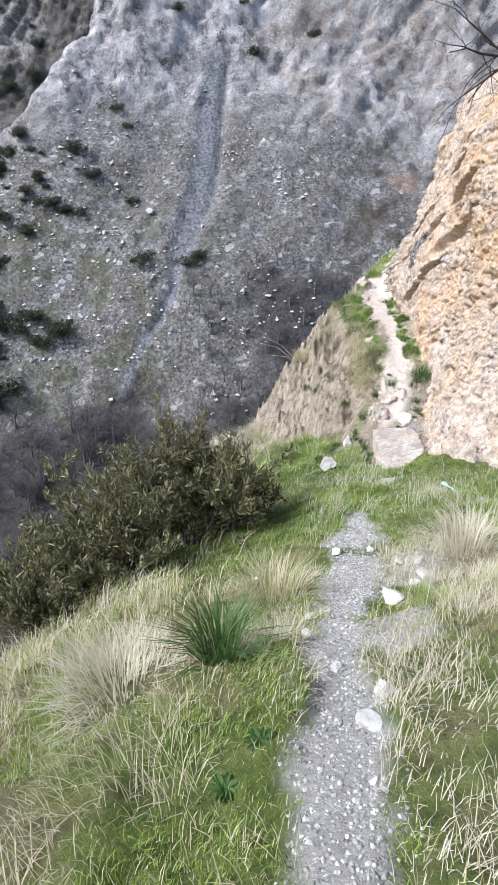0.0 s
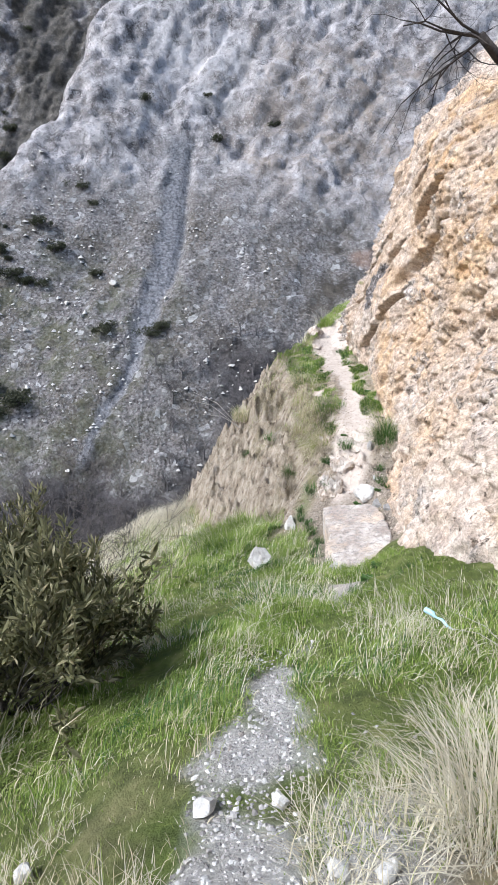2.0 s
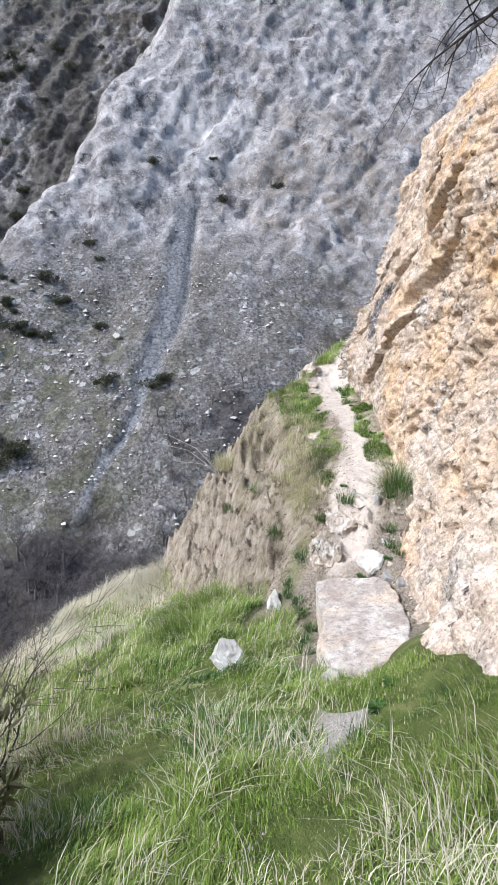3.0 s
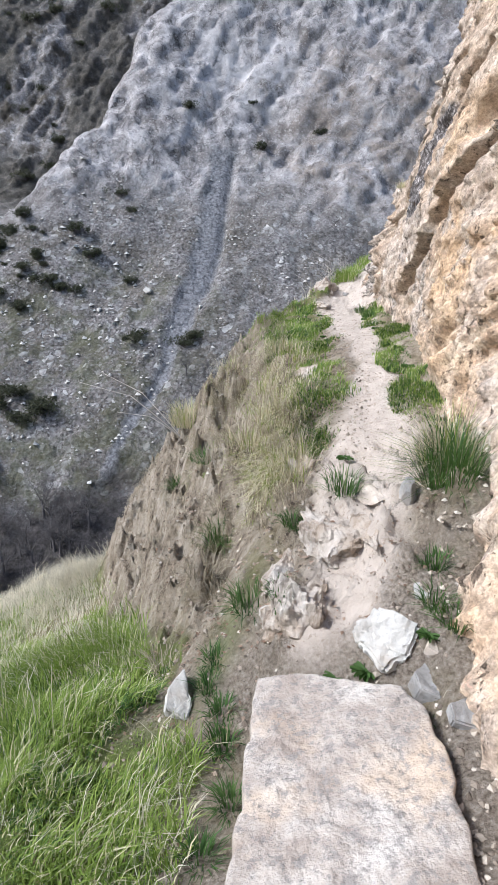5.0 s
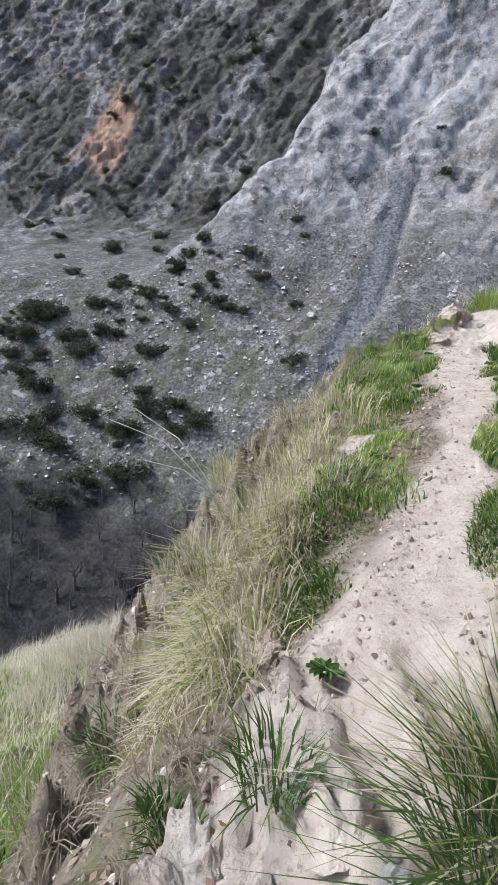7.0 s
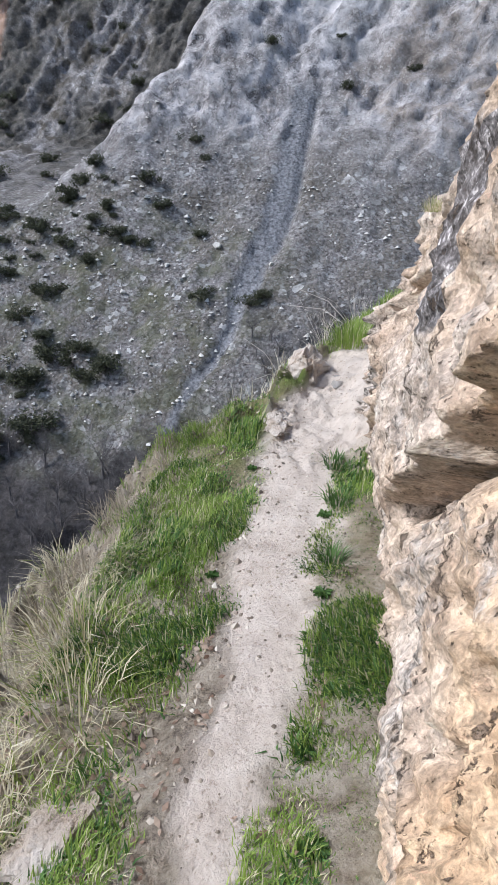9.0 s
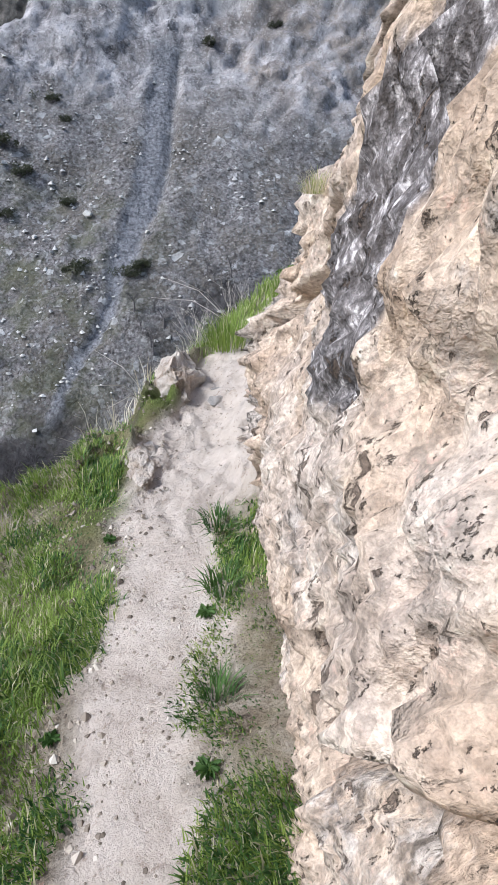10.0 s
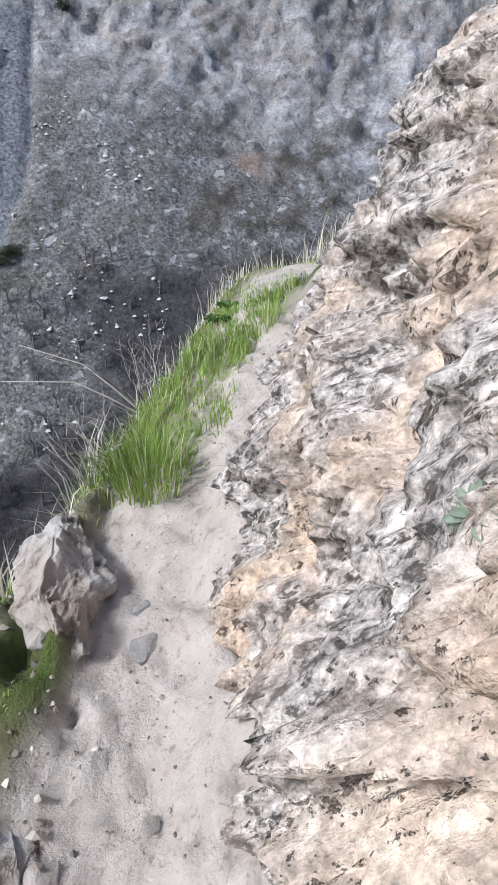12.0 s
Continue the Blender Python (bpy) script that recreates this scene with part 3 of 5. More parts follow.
def hill(U, Sl):
    """Points of the far hillside, u across and s up the slope, with the zones of its surface."""
    left = smooth(5, -9, U - np.interp(Sl, EDGE_S, EDGE_U) + 3 * fbm(U * 0.08, Sl * 0.08, 9.0, 3)) * smooth(48, 80, Sl)
    Y = np.interp(Sl, HILL_S, HILL_Y) + 52 * left
    Z = np.interp(Sl, HILL_S, HILL_Z)
    crag = smooth(58, 80, Sl + 9 * fbm(U * 0.05, Sl * 0.05, 3.0, 3) + 0.35 * np.maximum(U, 0))
    r = 2.5 * fbm(U * 0.03, Sl * 0.03, 0.0, 3) + (0.3 + 0.45 * crag + 0.6 * left) * ridged(U * 0.12 - 0.05 * Sl, Sl * 0.05 + 0.02 * U, 2.0, 6, 0.6) + 0.35 * fbm(U * 0.6, Sl * 0.6, 4.0, 3)
    r = r + (crag + 0.5 * left) * (1.3 * chunks(U, Sl, 0.11, 3) + 0.8 * chunks(U, Sl, 0.3, 5))
    r = r + crag * (0.3 * ridged(U * 0.5 - 0.2 * Sl, Sl * 0.3, 6.0, 4, 0.65) + 1.6 * (np.abs(value_noise(U * 0.09 - Sl * 0.05, Sl * 0.03, 1.0)) - 0.3))
    mid = np.interp(Sl, TONGUE_S, TONGUE_U)
    half = np.interp(Sl, (10, 30, 45, 80), (0.7, 1.1, 2.4, 2.2))
    tongue = smooth(1.25, 0.75, np.abs(U - mid + 0.6 * fbm(U * 0.3, Sl * 0.3, 2.0, 3)) / half) * smooth(86, 82, Sl) * smooth(4, 14, Sl)
    groove = np.exp(-((U - mid - half) / 0.7) ** 2) * smooth(84, 78, Sl) * smooth(36, 46, Sl)
    r = r * (1 - 0.75 * tongue) - 1.3 * groove
    return Y - 0.6 * r, Z + 0.55 * r, left, crag, tongue


def build_hillside():
    us, ss = np.arange(-235, 120, 0.75), np.arange(-58, 270, 0.75)
    U, Sl = np.meshgrid(us, ss)
    Y, Z, left, crag, tongue = hill(U, Sl)
    ob = link("hillside", np.stack([U.ravel(), Y.ravel(), Z.ravel()], 1), grid_faces(len(ss), len(us)), hillside_material())
    paint(ob, "rocky", np.clip(crag * (1 - left) + 0.35 * left, 0, 1) * (1 - tongue))
    brush = 0.25 + 0.75 * left + 0.75 * smooth(12, 2, Sl + 4 * fbm(U * 0.1, Sl * 0.1, 5.0, 2)) + 0.75 * smooth(6, 22, U) * smooth(75, 50, Sl)
    paint(ob, "brush", np.clip(brush, 0, 1) * (1 - tongue))
    paint(ob, "wooded", 0.8 * left * smooth(-0.3, 0.3, fbm(U * 0.06, Sl * 0.04, 8.0, 4) + 0.15))
    thick = np.clip(smooth(9, 3, Sl + 4 * fbm(U * 0.1, Sl * 0.1, 5.0, 3)) + smooth(-6, 4, U + 3 * fbm(U * 0.15, Sl * 0.15, 2.0, 2)) * smooth(33, 24, Sl + 5 * fbm(U * 0.1, Sl * 0.1, 1.0, 2)), 0, 1)
    paint(ob, "thicket", 0.9 * thick * (1 - tongue))
    paint(ob, "herb", np.clip(smooth(62, 40, Sl) * smooth(2, -14, U + 0.2 * (40 - Sl)), 0, 1) * (1 - tongue))
    paint(ob, "tongue", tongue)
    scar = np.exp(-(((U + 112 - 0.25 * (Sl - 110)) / 12) ** 2 + ((Sl - 112) / 17) ** 2)) + 0.45 * fbm(U * 0.12, Sl * 0.06, 1.0, 3)
    tan = np.exp(-(((U - 29) / 5) ** 2 + ((Sl - 53) / 4) ** 2)) + 0.3 * fbm(U * 0.2, Sl * 0.15, 3.0, 3)
    paint(ob, "rust", np.clip(smooth(0.45, 0.75, scar) * left + 0.5 * smooth(0.45, 0.8, tan), 0, 1))
    pale = np.exp(-(((U + 2) / 17) ** 2 + ((Sl - 104) / 14) ** 2)) + 0.3 * fbm(U * 0.1, Sl * 0.1, 7.0, 3)
    paint(ob, "pale", smooth(0.3, 0.9, pale))
    paint(ob, "warmth", smooth(3, 14, U + 4 * fbm(U * 0.1, Sl * 0.1, 4.0, 3)) * smooth(60, 78, Sl) * smooth(120, 96, Sl))
    return tagged(ob, "steep grey scree hillside with crags and dark scrub", "hillside", kind="structure")


ground = build_ground()
cliff = build_cliff()
hillside = build_hillside()


# ---- builders of small shapes ----
rng = np.random.RandomState(11)


class Mesh:
    """Collects vertices and faces of one part."""

    def __init__(self):
        self.v, self.f = [], []

    def tube(self, points, radii, sides=5):
        points = [Vector(p) for p in points]
        start = len(self.v)
        for i, p in enumerate(points):
            d = (points[min(i + 1, len(points) - 1)] - points[max(i - 1, 0)]).normalized()
            a = d.orthogonal().normalized()
            b = d.cross(a)
            for j in range(sides):
                t = 2 * math.pi * j / sides
                self.v.append(p + (a * math.cos(t) + b * math.sin(t)) * radii[i])
        for i in range(len(points) - 1):
            for j in range(sides):
                a, b = start + i * sides + j, start + i * sides + (j + 1) % sides
                self.f.append((a, b, b + sides, a + sides))
        self.f.append(tuple(range(start + (len(points) - 1) * sides, start + len(points) * sides)))
        return self

    def leaf(self, p, d, size, width=0.3, fold=0.12):
        d = Vector(d).normalized()
        side = d.cross(Vector((rng.uniform(-1, 1), rng.uniform(-1, 1), rng.uniform(-0.3, 1)))).normalized()
        up = side.cross(d)
        i = len(self.v)
        m = p + d * size * 0.5
        self.v += [p, m + side * size * width * 0.5 + up * size * fold, p + d * size, m - side * size * width * 0.5 + up * size * fold, m - up * size * fold * 0.3]
        self.f += [(i, i + 4, i + 1), (i + 4, i + 2, i + 1), (i, i + 3, i + 4), (i + 4, i + 3, i + 2)]
        return self

    def done(self, name, mat, parent=None, label="", flat=False):
        me = bpy.data.meshes.new(name)
        me.from_pydata([tuple(p) for p in self.v], [], self.f)
        me.polygons.foreach_set("use_smooth", np.full(len(me.polygons), not flat))
        me.materials.append(mat)
        ob = new(name, me)
        if parent:
            ob.parent = parent
        if label:
            ob["label"] = label
        return ob


def empty(name, x, y, z):
    ob = new(name)
    ob.location = (x, y, z)
    ob.empty_display_size = 0.1
    return ob


# ---- materials of the things ----
def stone_material(name, dark, light, warm=(0.5, 0.4, 0.3)):
    k = Nodes(name, 0.88)
    a, b = k.noise(7, 8, 0.7), k.noise(55, 8, 0.75)
    c = k.ramp(a, (0.3, dark), (0.55, light), (0.75, tuple(min(0.85, v * 1.15) for v in light)))
    c = k.mix(k.ramp(k.noise(4, 5), (0.5, 0.0), (0.68, 0.45)), c, warm)
    c = k.mix(k.math("MULTIPLY", k.rand(), 0.45), c, dark)
    c = k.mix(k.ramp(b, (0.3, 0.55), (0.42, 0.0)), c, tuple(v * 0.45 for v in dark))
    k.color(c)
    return k.bump(k.math("ADD", a, k.math("MULTIPLY", b, 0.5)), 0.9, 0.02).m


PALE_STONE = stone_material("pale_limestone", (0.38, 0.37, 0.35), (0.67, 0.66, 0.635))
GREY_STONE = stone_material("grey_limestone", (0.2, 0.195, 0.19), (0.46, 0.45, 0.44))
def outcrop_material():
    k = Nodes("fractured_bedrock", 0.9)
    streak = k.noise(9, 6, 0.7, (1, 1, 0.25, (0.5, 0.25, 0)))
    c = k.ramp(streak, (0.36, (0.09, 0.077, 0.068)), (0.42, (0.38, 0.34, 0.305)), (0.54, (0.62, 0.585, 0.545)), (0.68, (0.78, 0.75, 0.72)))
    c = k.mix(k.ramp(k.noise(3, 5), (0.4, 0.1), (0.6, 0.65)), c, (0.45, 0.35, 0.265))
    k.color(c)
    return k.bump(k.math("ADD", streak, k.math("MULTIPLY", k.noise(60, 7, 0.75), 0.4)), 1.0, 0.04).m


OUTCROP = outcrop_material()
CLOD = Nodes("earth_clods", 0.95)
CLOD.color(CLOD.ramp(CLOD.island(), (0.0, (0.13, 0.105, 0.085)), (0.5, (0.29, 0.245, 0.2)), (0.85, (0.44, 0.39, 0.33)), (1.0, (0.58, 0.53, 0.47))))
CLOD = CLOD.m
TAN_STONE = stone_material("tan_stone", (0.36, 0.30, 0.25), (0.66, 0.59, 0.52), (0.55, 0.43, 0.31))


def slab_material():
    k = Nodes("worn_slab", 0.8)
    a, b = k.noise(4, 8, 0.7), k.noise(40, 8, 0.75)
    c = k.ramp(a, (0.36, (0.31, 0.26, 0.225)), (0.5, (0.44, 0.39, 0.35)), (0.64, (0.58, 0.545, 0.51)))
    c = k.mix(k.ramp(k.noise(2.6, 4), (0.5, 0.0), (0.64, 0.5)), c, (0.60, 0.46, 0.33))
    c = k.mix(k.ramp(k.noise(20, 9, 0.8), (0.51, 0.0), (0.57, 0.85)), c, (0.25, 0.232, 0.22))
    c = k.mix(k.ramp(b, (0.36, 0.6), (0.43, 0.0)), c, (0.22, 0.19, 0.17))
    k.color(c)
    return k.bump(k.math("ADD", k.noise(12, 5, 0.65), k.math("MULTIPLY", k.split(k.cells(22)), 0.35)), 1.0, 0.03).m


def grass_material(name, low, mid, high, dead=None, share=0.15):
    k = Nodes(name, 0.6)
    c = k.ramp(k.island(), (0.0, low), (0.5, mid), (1.0, high))
    c = k.mix(k.ramp(k.noise(1.6, 4), (0.4, 0.0), (0.65, 0.6)), c, high)
    if dead:
        far = k.n.new("ShaderNodeMath")
        far.operation = "FRACT"
        k.l.new(k.math("MULTIPLY", k.island(), 37.0), far.inputs[0])
        c = k.mix(k.math("LESS_THAN", far.outputs[0], share), c, dead)
    k.color(c)
    t = k.n.new("ShaderNodeBsdfTranslucent")
    k.l.new(c, t.inputs["Color"])
    m = k.n.new("ShaderNodeMixShader")
    m.inputs[0].default_value = 0.42
    k.l.new(k.b.outputs[0], m.inputs[1])
    k.l.new(t.outputs[0], m.inputs[2])
    k.l.new(m.outputs[0], k.n["Material Output"].inputs["Surface"])
    return k.m


GREEN = grass_material("fresh_grass", (0.07, 0.13, 0.02), (0.19, 0.29, 0.05), (0.36, 0.46, 0.12), (0.66, 0.62, 0.42), 0.12)
DEEP = grass_material("deep_green_grass", (0.03, 0.075, 0.024), (0.06, 0.14, 0.04), (0.14, 0.24, 0.07), (0.42, 0.38, 0.24), 0.05)
STRAW = grass_material("dry_grass", (0.40, 0.34, 0.21), (0.62, 0.55, 0.38), (0.78, 0.73, 0.56), (0.3, 0.36, 0.1), 0.25)
PALE = grass_material("bleached_grass", (0.42, 0.37, 0.26), (0.68, 0.63, 0.49), (0.82, 0.78, 0.66))
OLIVE = grass_material("olive_leaves", (0.05, 0.055, 0.026), (0.125, 0.13, 0.06), (0.27, 0.265, 0.15), (0.45, 0.42, 0.27), 0.15)
WEED = grass_material("weed_leaves", (0.03, 0.07, 0.02), (0.06, 0.13, 0.03), (0.13, 0.22, 0.07))
ROSETTE = grass_material("mealy_leaves", (0.2, 0.27, 0.18), (0.3, 0.37, 0.27), (0.42, 0.47, 0.38))
FAR_LEAF = grass_material("dark_evergreen", (0.028, 0.034, 0.022), (0.058, 0.066, 0.042), (0.105, 0.112, 0.07))
DEAD = grass_material("dead_brown_grass", (0.2, 0.165, 0.12), (0.36, 0.31, 0.235), (0.56, 0.5, 0.39))
LITTER = grass_material("fallen_leaves", (0.16, 0.09, 0.06), (0.32, 0.21, 0.15), (0.5, 0.4, 0.32))


def bark_material(name, dark, light):
    k = Nodes(name, 0.9)
    a = k.noise(30, 6, 0.7, (1, 1, 0.3))
    k.color(k.ramp(a, (0.3, dark), (0.7, light)))
    return k.bump(a, 0.6, 0.01).m


BARK = bark_material("grey_brown_bark", (0.05, 0.043, 0.04), (0.16, 0.145, 0.135))
DARK_BARK = bark_material("dark_wet_bark", (0.02, 0.017, 0.016), (0.075, 0.066, 0.062))
TWIG = bark_material("bleached_twig", (0.34, 0.31, 0.28), (0.62, 0.58, 0.53))
FAR_TWIG = bark_material("far_bare_twigs", (0.06, 0.054, 0.056), (0.19, 0.178, 0.18))


def plain_material(name, color, rough=0.4):
    k = Nodes(name, rough)
    k.color(k.ramp(k.noise(60, 4), (0.3, tuple(v * 0.8 for v in color)), (0.7, color)))
    return k.m


# ---- rocks ----
def rock_data(seed, size, cuts=9, detail=3, rough=0.12, beds=0.0):
    """An angular stone: a ball cut by planes, then roughened."""
    r = np.random.RandomState(seed)
    bm = bmesh.new()
    bmesh.ops.create_icosphere(bm, subdivisions=detail, radius=1.0)
    v = np.array([p.co[:] for p in bm.verts])
    for _ in range(cuts):
        n = r.normal(size=3)
        n /= np.linalg.norm(n)
        d = v @ n - r.uniform(0.45, 0.8)
        v = v - np.maximum(d, 0)[:, None] * n
    v = v * (1 + rough * fbm(v[:, 0] * 2 + seed, v[:, 1] * 2, v[:, 2] * 2, 4, 0.6))[:, None]
    if beds:
        n = np.array((0.8, 0.5, -0.3))
        w = v @ n * 7.0 + 0.6 * fbm(v[:, 0] * 2, v[:, 1] * 2, v[:, 2] * 2 + seed, 3)
        v = v * (1 + 0.55 * beds * (LATTICE[(np.floor(w).astype(int) * 97 + seed) % 32768] - 0.5) + 0.3 * beds * ridged(v[:, 0] * 4, v[:, 1] * 4, v[:, 2] * 4, 3))[:, None]
    v = v * np.array(size)
    for p, co in zip(bm.verts, v):
        p.co = co
    return bm


def rock(name, label, x, y, size, turn, mat, seed, sink=0.3, tilt=(0, 0), detail=4, z=None, cuts=16, rough=0.10, beds=0.0):
    bm = rock_data(seed, size, cuts, detail, rough, beds)
    me = bpy.data.meshes.new(name)
    bm.to_mesh(me)
    bm.free()
    me.polygons.foreach_set("use_smooth", np.full(len(me.polygons), False))
    me.materials.append(mat)
    ob = new(name, me)
    z = spot(x, y) + size[2] * (1 - 2 * sink) if z is None else z
    ob.matrix_world = pose(x, y, z, tilt[0], tilt[1], turn)
    return tagged(ob, label, "rock")


def block(label, x, y, z, size, thick, tilt, mat, seed, sides=6):
    """A broken piece of bedded stone: an uneven polygon with a thickness, chipped edges and a rough face."""
    r = np.random.RandomState(seed)
    bm = bmesh.new()
    ring = []
    for i in range(sides):
        a = 2 * math.pi * (i + r.uniform(-0.3, 0.3)) / sides
        ring.append(bm.verts.new((size[0] * r.uniform(0.8, 1.1) * math.cos(a), size[1] * r.uniform(0.8, 1.1) * math.sin(a), 0)))
    face = bm.faces.new(ring)
    up = [v for v in bmesh.ops.extrude_face_region(bm, geom=[face])["geom"] if isinstance(v, bmesh.types.BMVert)]
    for v in up:
        v.co = Vector((v.co.x * 0.94, v.co.y * 0.94, thick * r.uniform(0.85, 1.15)))
    bmesh.ops.recalc_face_normals(bm, faces=bm.faces)
    bmesh.ops.bevel(bm, geom=list(bm.edges), offset=0.09 * min(size), segments=2, affect="EDGES")
    bmesh.ops.triangulate(bm, faces=bm.faces)
    for _ in range(3):
        bmesh.ops.subdivide_edges(bm, edges=[e for e in bm.edges if e.calc_length() > 0.022], cuts=1)
        bmesh.ops.triangulate(bm, faces=bm.faces)
    v = np.array([p.co[:] for p in bm.verts])
    d = 0.11 * min(size) * fbm(v[:, 0] * 9 + seed, v[:, 1] * 9, v[:, 2] * 9, 3, 0.6) + 0.05 * min(size) * ridged(v[:, 0] * 24, v[:, 1] * 24 + seed, v[:, 2] * 24, 2)
    n = v / np.maximum(np.linalg.norm(v, axis=1), 1e-4)[:, None]
    for p, co in zip(bm.verts, v + n * d[:, None]):
        p.co = co
    me = bpy.data.meshes.new("rock")
    bm.to_mesh(me)
    bm.free()
    me.materials.append(mat)
    ob = new("rock", me)
    ob.matrix_world = pose(x, y, z, *tilt)
    return tagged(ob, label, "rock")


def build_slab():
    """A broad worn slab bridging the low point of the path."""
    outline = [(2.05, 8.4), (2.12, 8.12), (2.34, 7.95), (2.62, 8.02), (2.78, 8.3), (2.86, 8.8), (2.88, 9.25), (2.82, 9.46), (2.5, 9.6), (2.25, 9.66), (2.2, 9.4), (2.19, 8.9)]
    n, rings = 180, 40
    pts = np.array(outline)
    loop = np.vstack([pts, pts[:1]])
    u = np.linspace(0, len(outline), n, endpoint=False)
    ring = np.stack([np.interp(u, np.arange(len(loop)), loop[:, i]) for i in (0, 1)], 1)
    ring = ring + 0.02 * np.stack([value_noise(ring[:, 0] * 9, ring[:, 1] * 9, 1.0), value_noise(ring[:, 0] * 9, ring[:, 1] * 9, 5.0)], 1)
    mid = ring.mean(0)
    V, F = [], []
    for i in range(rings):
        f = (1.0, 0.992, 0.975)[i] if i < 3 else 0.965 * (1 - (i - 2) / (rings - 2))
        p = mid + (ring - mid) * f
        z = -2.70 + 0.22 * (p[:, 0] - 2.45) + 0.08 * (9.5 - p[:, 1]) + 0.016 * fbm(p[:, 0] * 3, p[:, 1] * 3, 0.0, 4, 0.6) + 0.004 * ridged(p[:, 0] * 14, p[:, 1] * 14, 0.0, 2)
        z = z - (0.035 if i == 0 else 0.008 if i == 1 else 0)
        V.append(np.column_stack([p, z]))
    low = mid + (ring - mid) * 0.96
    V.insert(0, np.column_stack([low, V[0][:, 2] - 0.32]))
    V = np.vstack(V)
    for i in range(rings):
        for j in range(n):
            a, b = i * n + j, i * n + (j + 1) % n
            F.append((a, b, b + n, a + n))
    me = bpy.data.meshes.new("rock_slab")
    top = len(V)
    V = np.vstack([V, [[mid[0], mid[1], V[-n:, 2].mean()]]])
    tris = [(rings * n + j, rings * n + (j + 1) % n, top) for j in range(n)]
    me.from_pydata(V.tolist(), [], F + tris)
    me.polygons.foreach_set("use_smooth", np.full(len(me.polygons), True))
    me.materials.append(slab_material())
    return tagged(new("rock_slab", me), "broad worn cream limestone slab lying across the path", "slab")


# ---- plants ----
def blades(name, label, x, y, z, length, width, mat, lean=0.5, down=0.0, group_turn=None, category="grass", kind="stuff"):
    """Many grass blades as one mesh; each bends over towards its own side."""
    n = len(x)
    turn = rng.uniform(0, 2 * math.pi, n) if group_turn is None else group_turn
    bend = lean * rng.uniform(0.3, 1.3, n)
    d = np.stack([np.cos(turn), np.sin(turn)], 1)
    s = np.stack([-d[:, 1], d[:, 0]], 1) * (width * rng.uniform(0.6, 1.3, n))[:, None] * 0.5
    base = np.stack([x, y, z - 0.012], 1)
    h = length * np.cos(np.minimum(bend, 1.4)) * (1 - down)
    out = length * np.sin(np.minimum(bend, 1.4))
    mid = base + np.column_stack([d * (out * 0.35)[:, None], h * 0.62])
    tip = base + np.column_stack([d * out[:, None], h * (1 - 0.25 * bend) - down * length])
    S3 = np.column_stack([s, np.zeros(n)])
    V = np.stack([base - S3, base + S3, mid - S3 * 0.8, mid + S3 * 0.8, tip], 1).reshape(-1, 3)
    o = (np.arange(n) * 5)[:, None]
    F = np.concatenate([o + [0, 1, 3], o + [0, 3, 2], o + [2, 3, 4]], 1).reshape(-1, 3)
    ob = link(name, V, F, mat)
    return tagged(ob, label, category, kind=kind)


def meadow(name, label, n, box, chance, length, width, mat, lean=0.5, clump=2.5, down=0.0, seed=0, face=None):
    """Grass over a stretch of ground, thick where chance(x, y) is high."""
    x0, x1, y0, y1 = box
    x, y = rng.uniform(x0, x1, n), rng.uniform(y0, y1, n)
    cl = fbm(x * clump, y * clump, 3.0 + seed, 3)
    keep = rng.rand(n) < np.clip(chance(x, y) * (0.85 + 0.6 * cl), 0, 1)
    x, y, cl = x[keep], y[keep], cl[keep]
    L = rng.uniform(length[0], length[1], len(x)) * (0.75 + 0.65 * np.clip(cl, -0.7, 1))
    turn = rng.uniform(0, 2 * math.pi, len(x)) * 0.55 + 3.0 * value_noise(x * 1.3, y * 1.3, seed)
    if face is not None:
        turn = face + rng.normal(0, 0.75, len(x))
    return blades(name, label, x, y, height(x, y), L, np.full(len(x), width), mat, lean, down, turn)


def tuft(name, label, x, y, n, length, width, mat, spread=0.12, lean=0.7, z=None):
    a, r = rng.uniform(0, 2 * math.pi, n), spread * np.sqrt(rng.rand(n))
    px, py = x + r * np.cos(a), y + r * np.sin(a)
    L = rng.uniform(length * 0.55, length, n)
    z = spot(x, y) if z is None else z
    return blades(name, label, px, py, np.full(n, z), L, np.full(n, width), mat, lean * (0.3 + r / spread), 0.0, a + rng.normal(0, 0.5, n), "grass tuft", "thing")


def grow(stems, tips, p, d, length, radius, level, spread, r, up=0.15):
    """Branching: limbs go into stems, the ends into tips."""
    k = 4
    pts, rad = [Vector(p)], [radius]
    d = Vector(d).normalized()
    for i in range(k):
        d = (d + Vector(r.normal(0, 0.2, 3)) + Vector((0, 0, up * 0.3))).normalized()
        pts.append(pts[-1] + d * length / k)
        rad.append(radius * (1 - 0.65 * (i + 1) / k))
    stems.tube(pts, rad, 5 if level > 1 else 3)
    if level == 0:
        tips += [(q, d) for q in pts[1:]]
        return
    for i in range(r.randint(3, 5)):
        j = r.randint(1, k + 1)
        side = Vector(r.normal(0, 1, 3)).normalized()
        nd = (d * 0.8 + side * spread + Vector((0, 0, up))).normalized()
        grow(stems, tips, pts[j], nd, length * r.uniform(0.5, 0.8), rad[j] * 0.7, level - 1, spread, r, up)


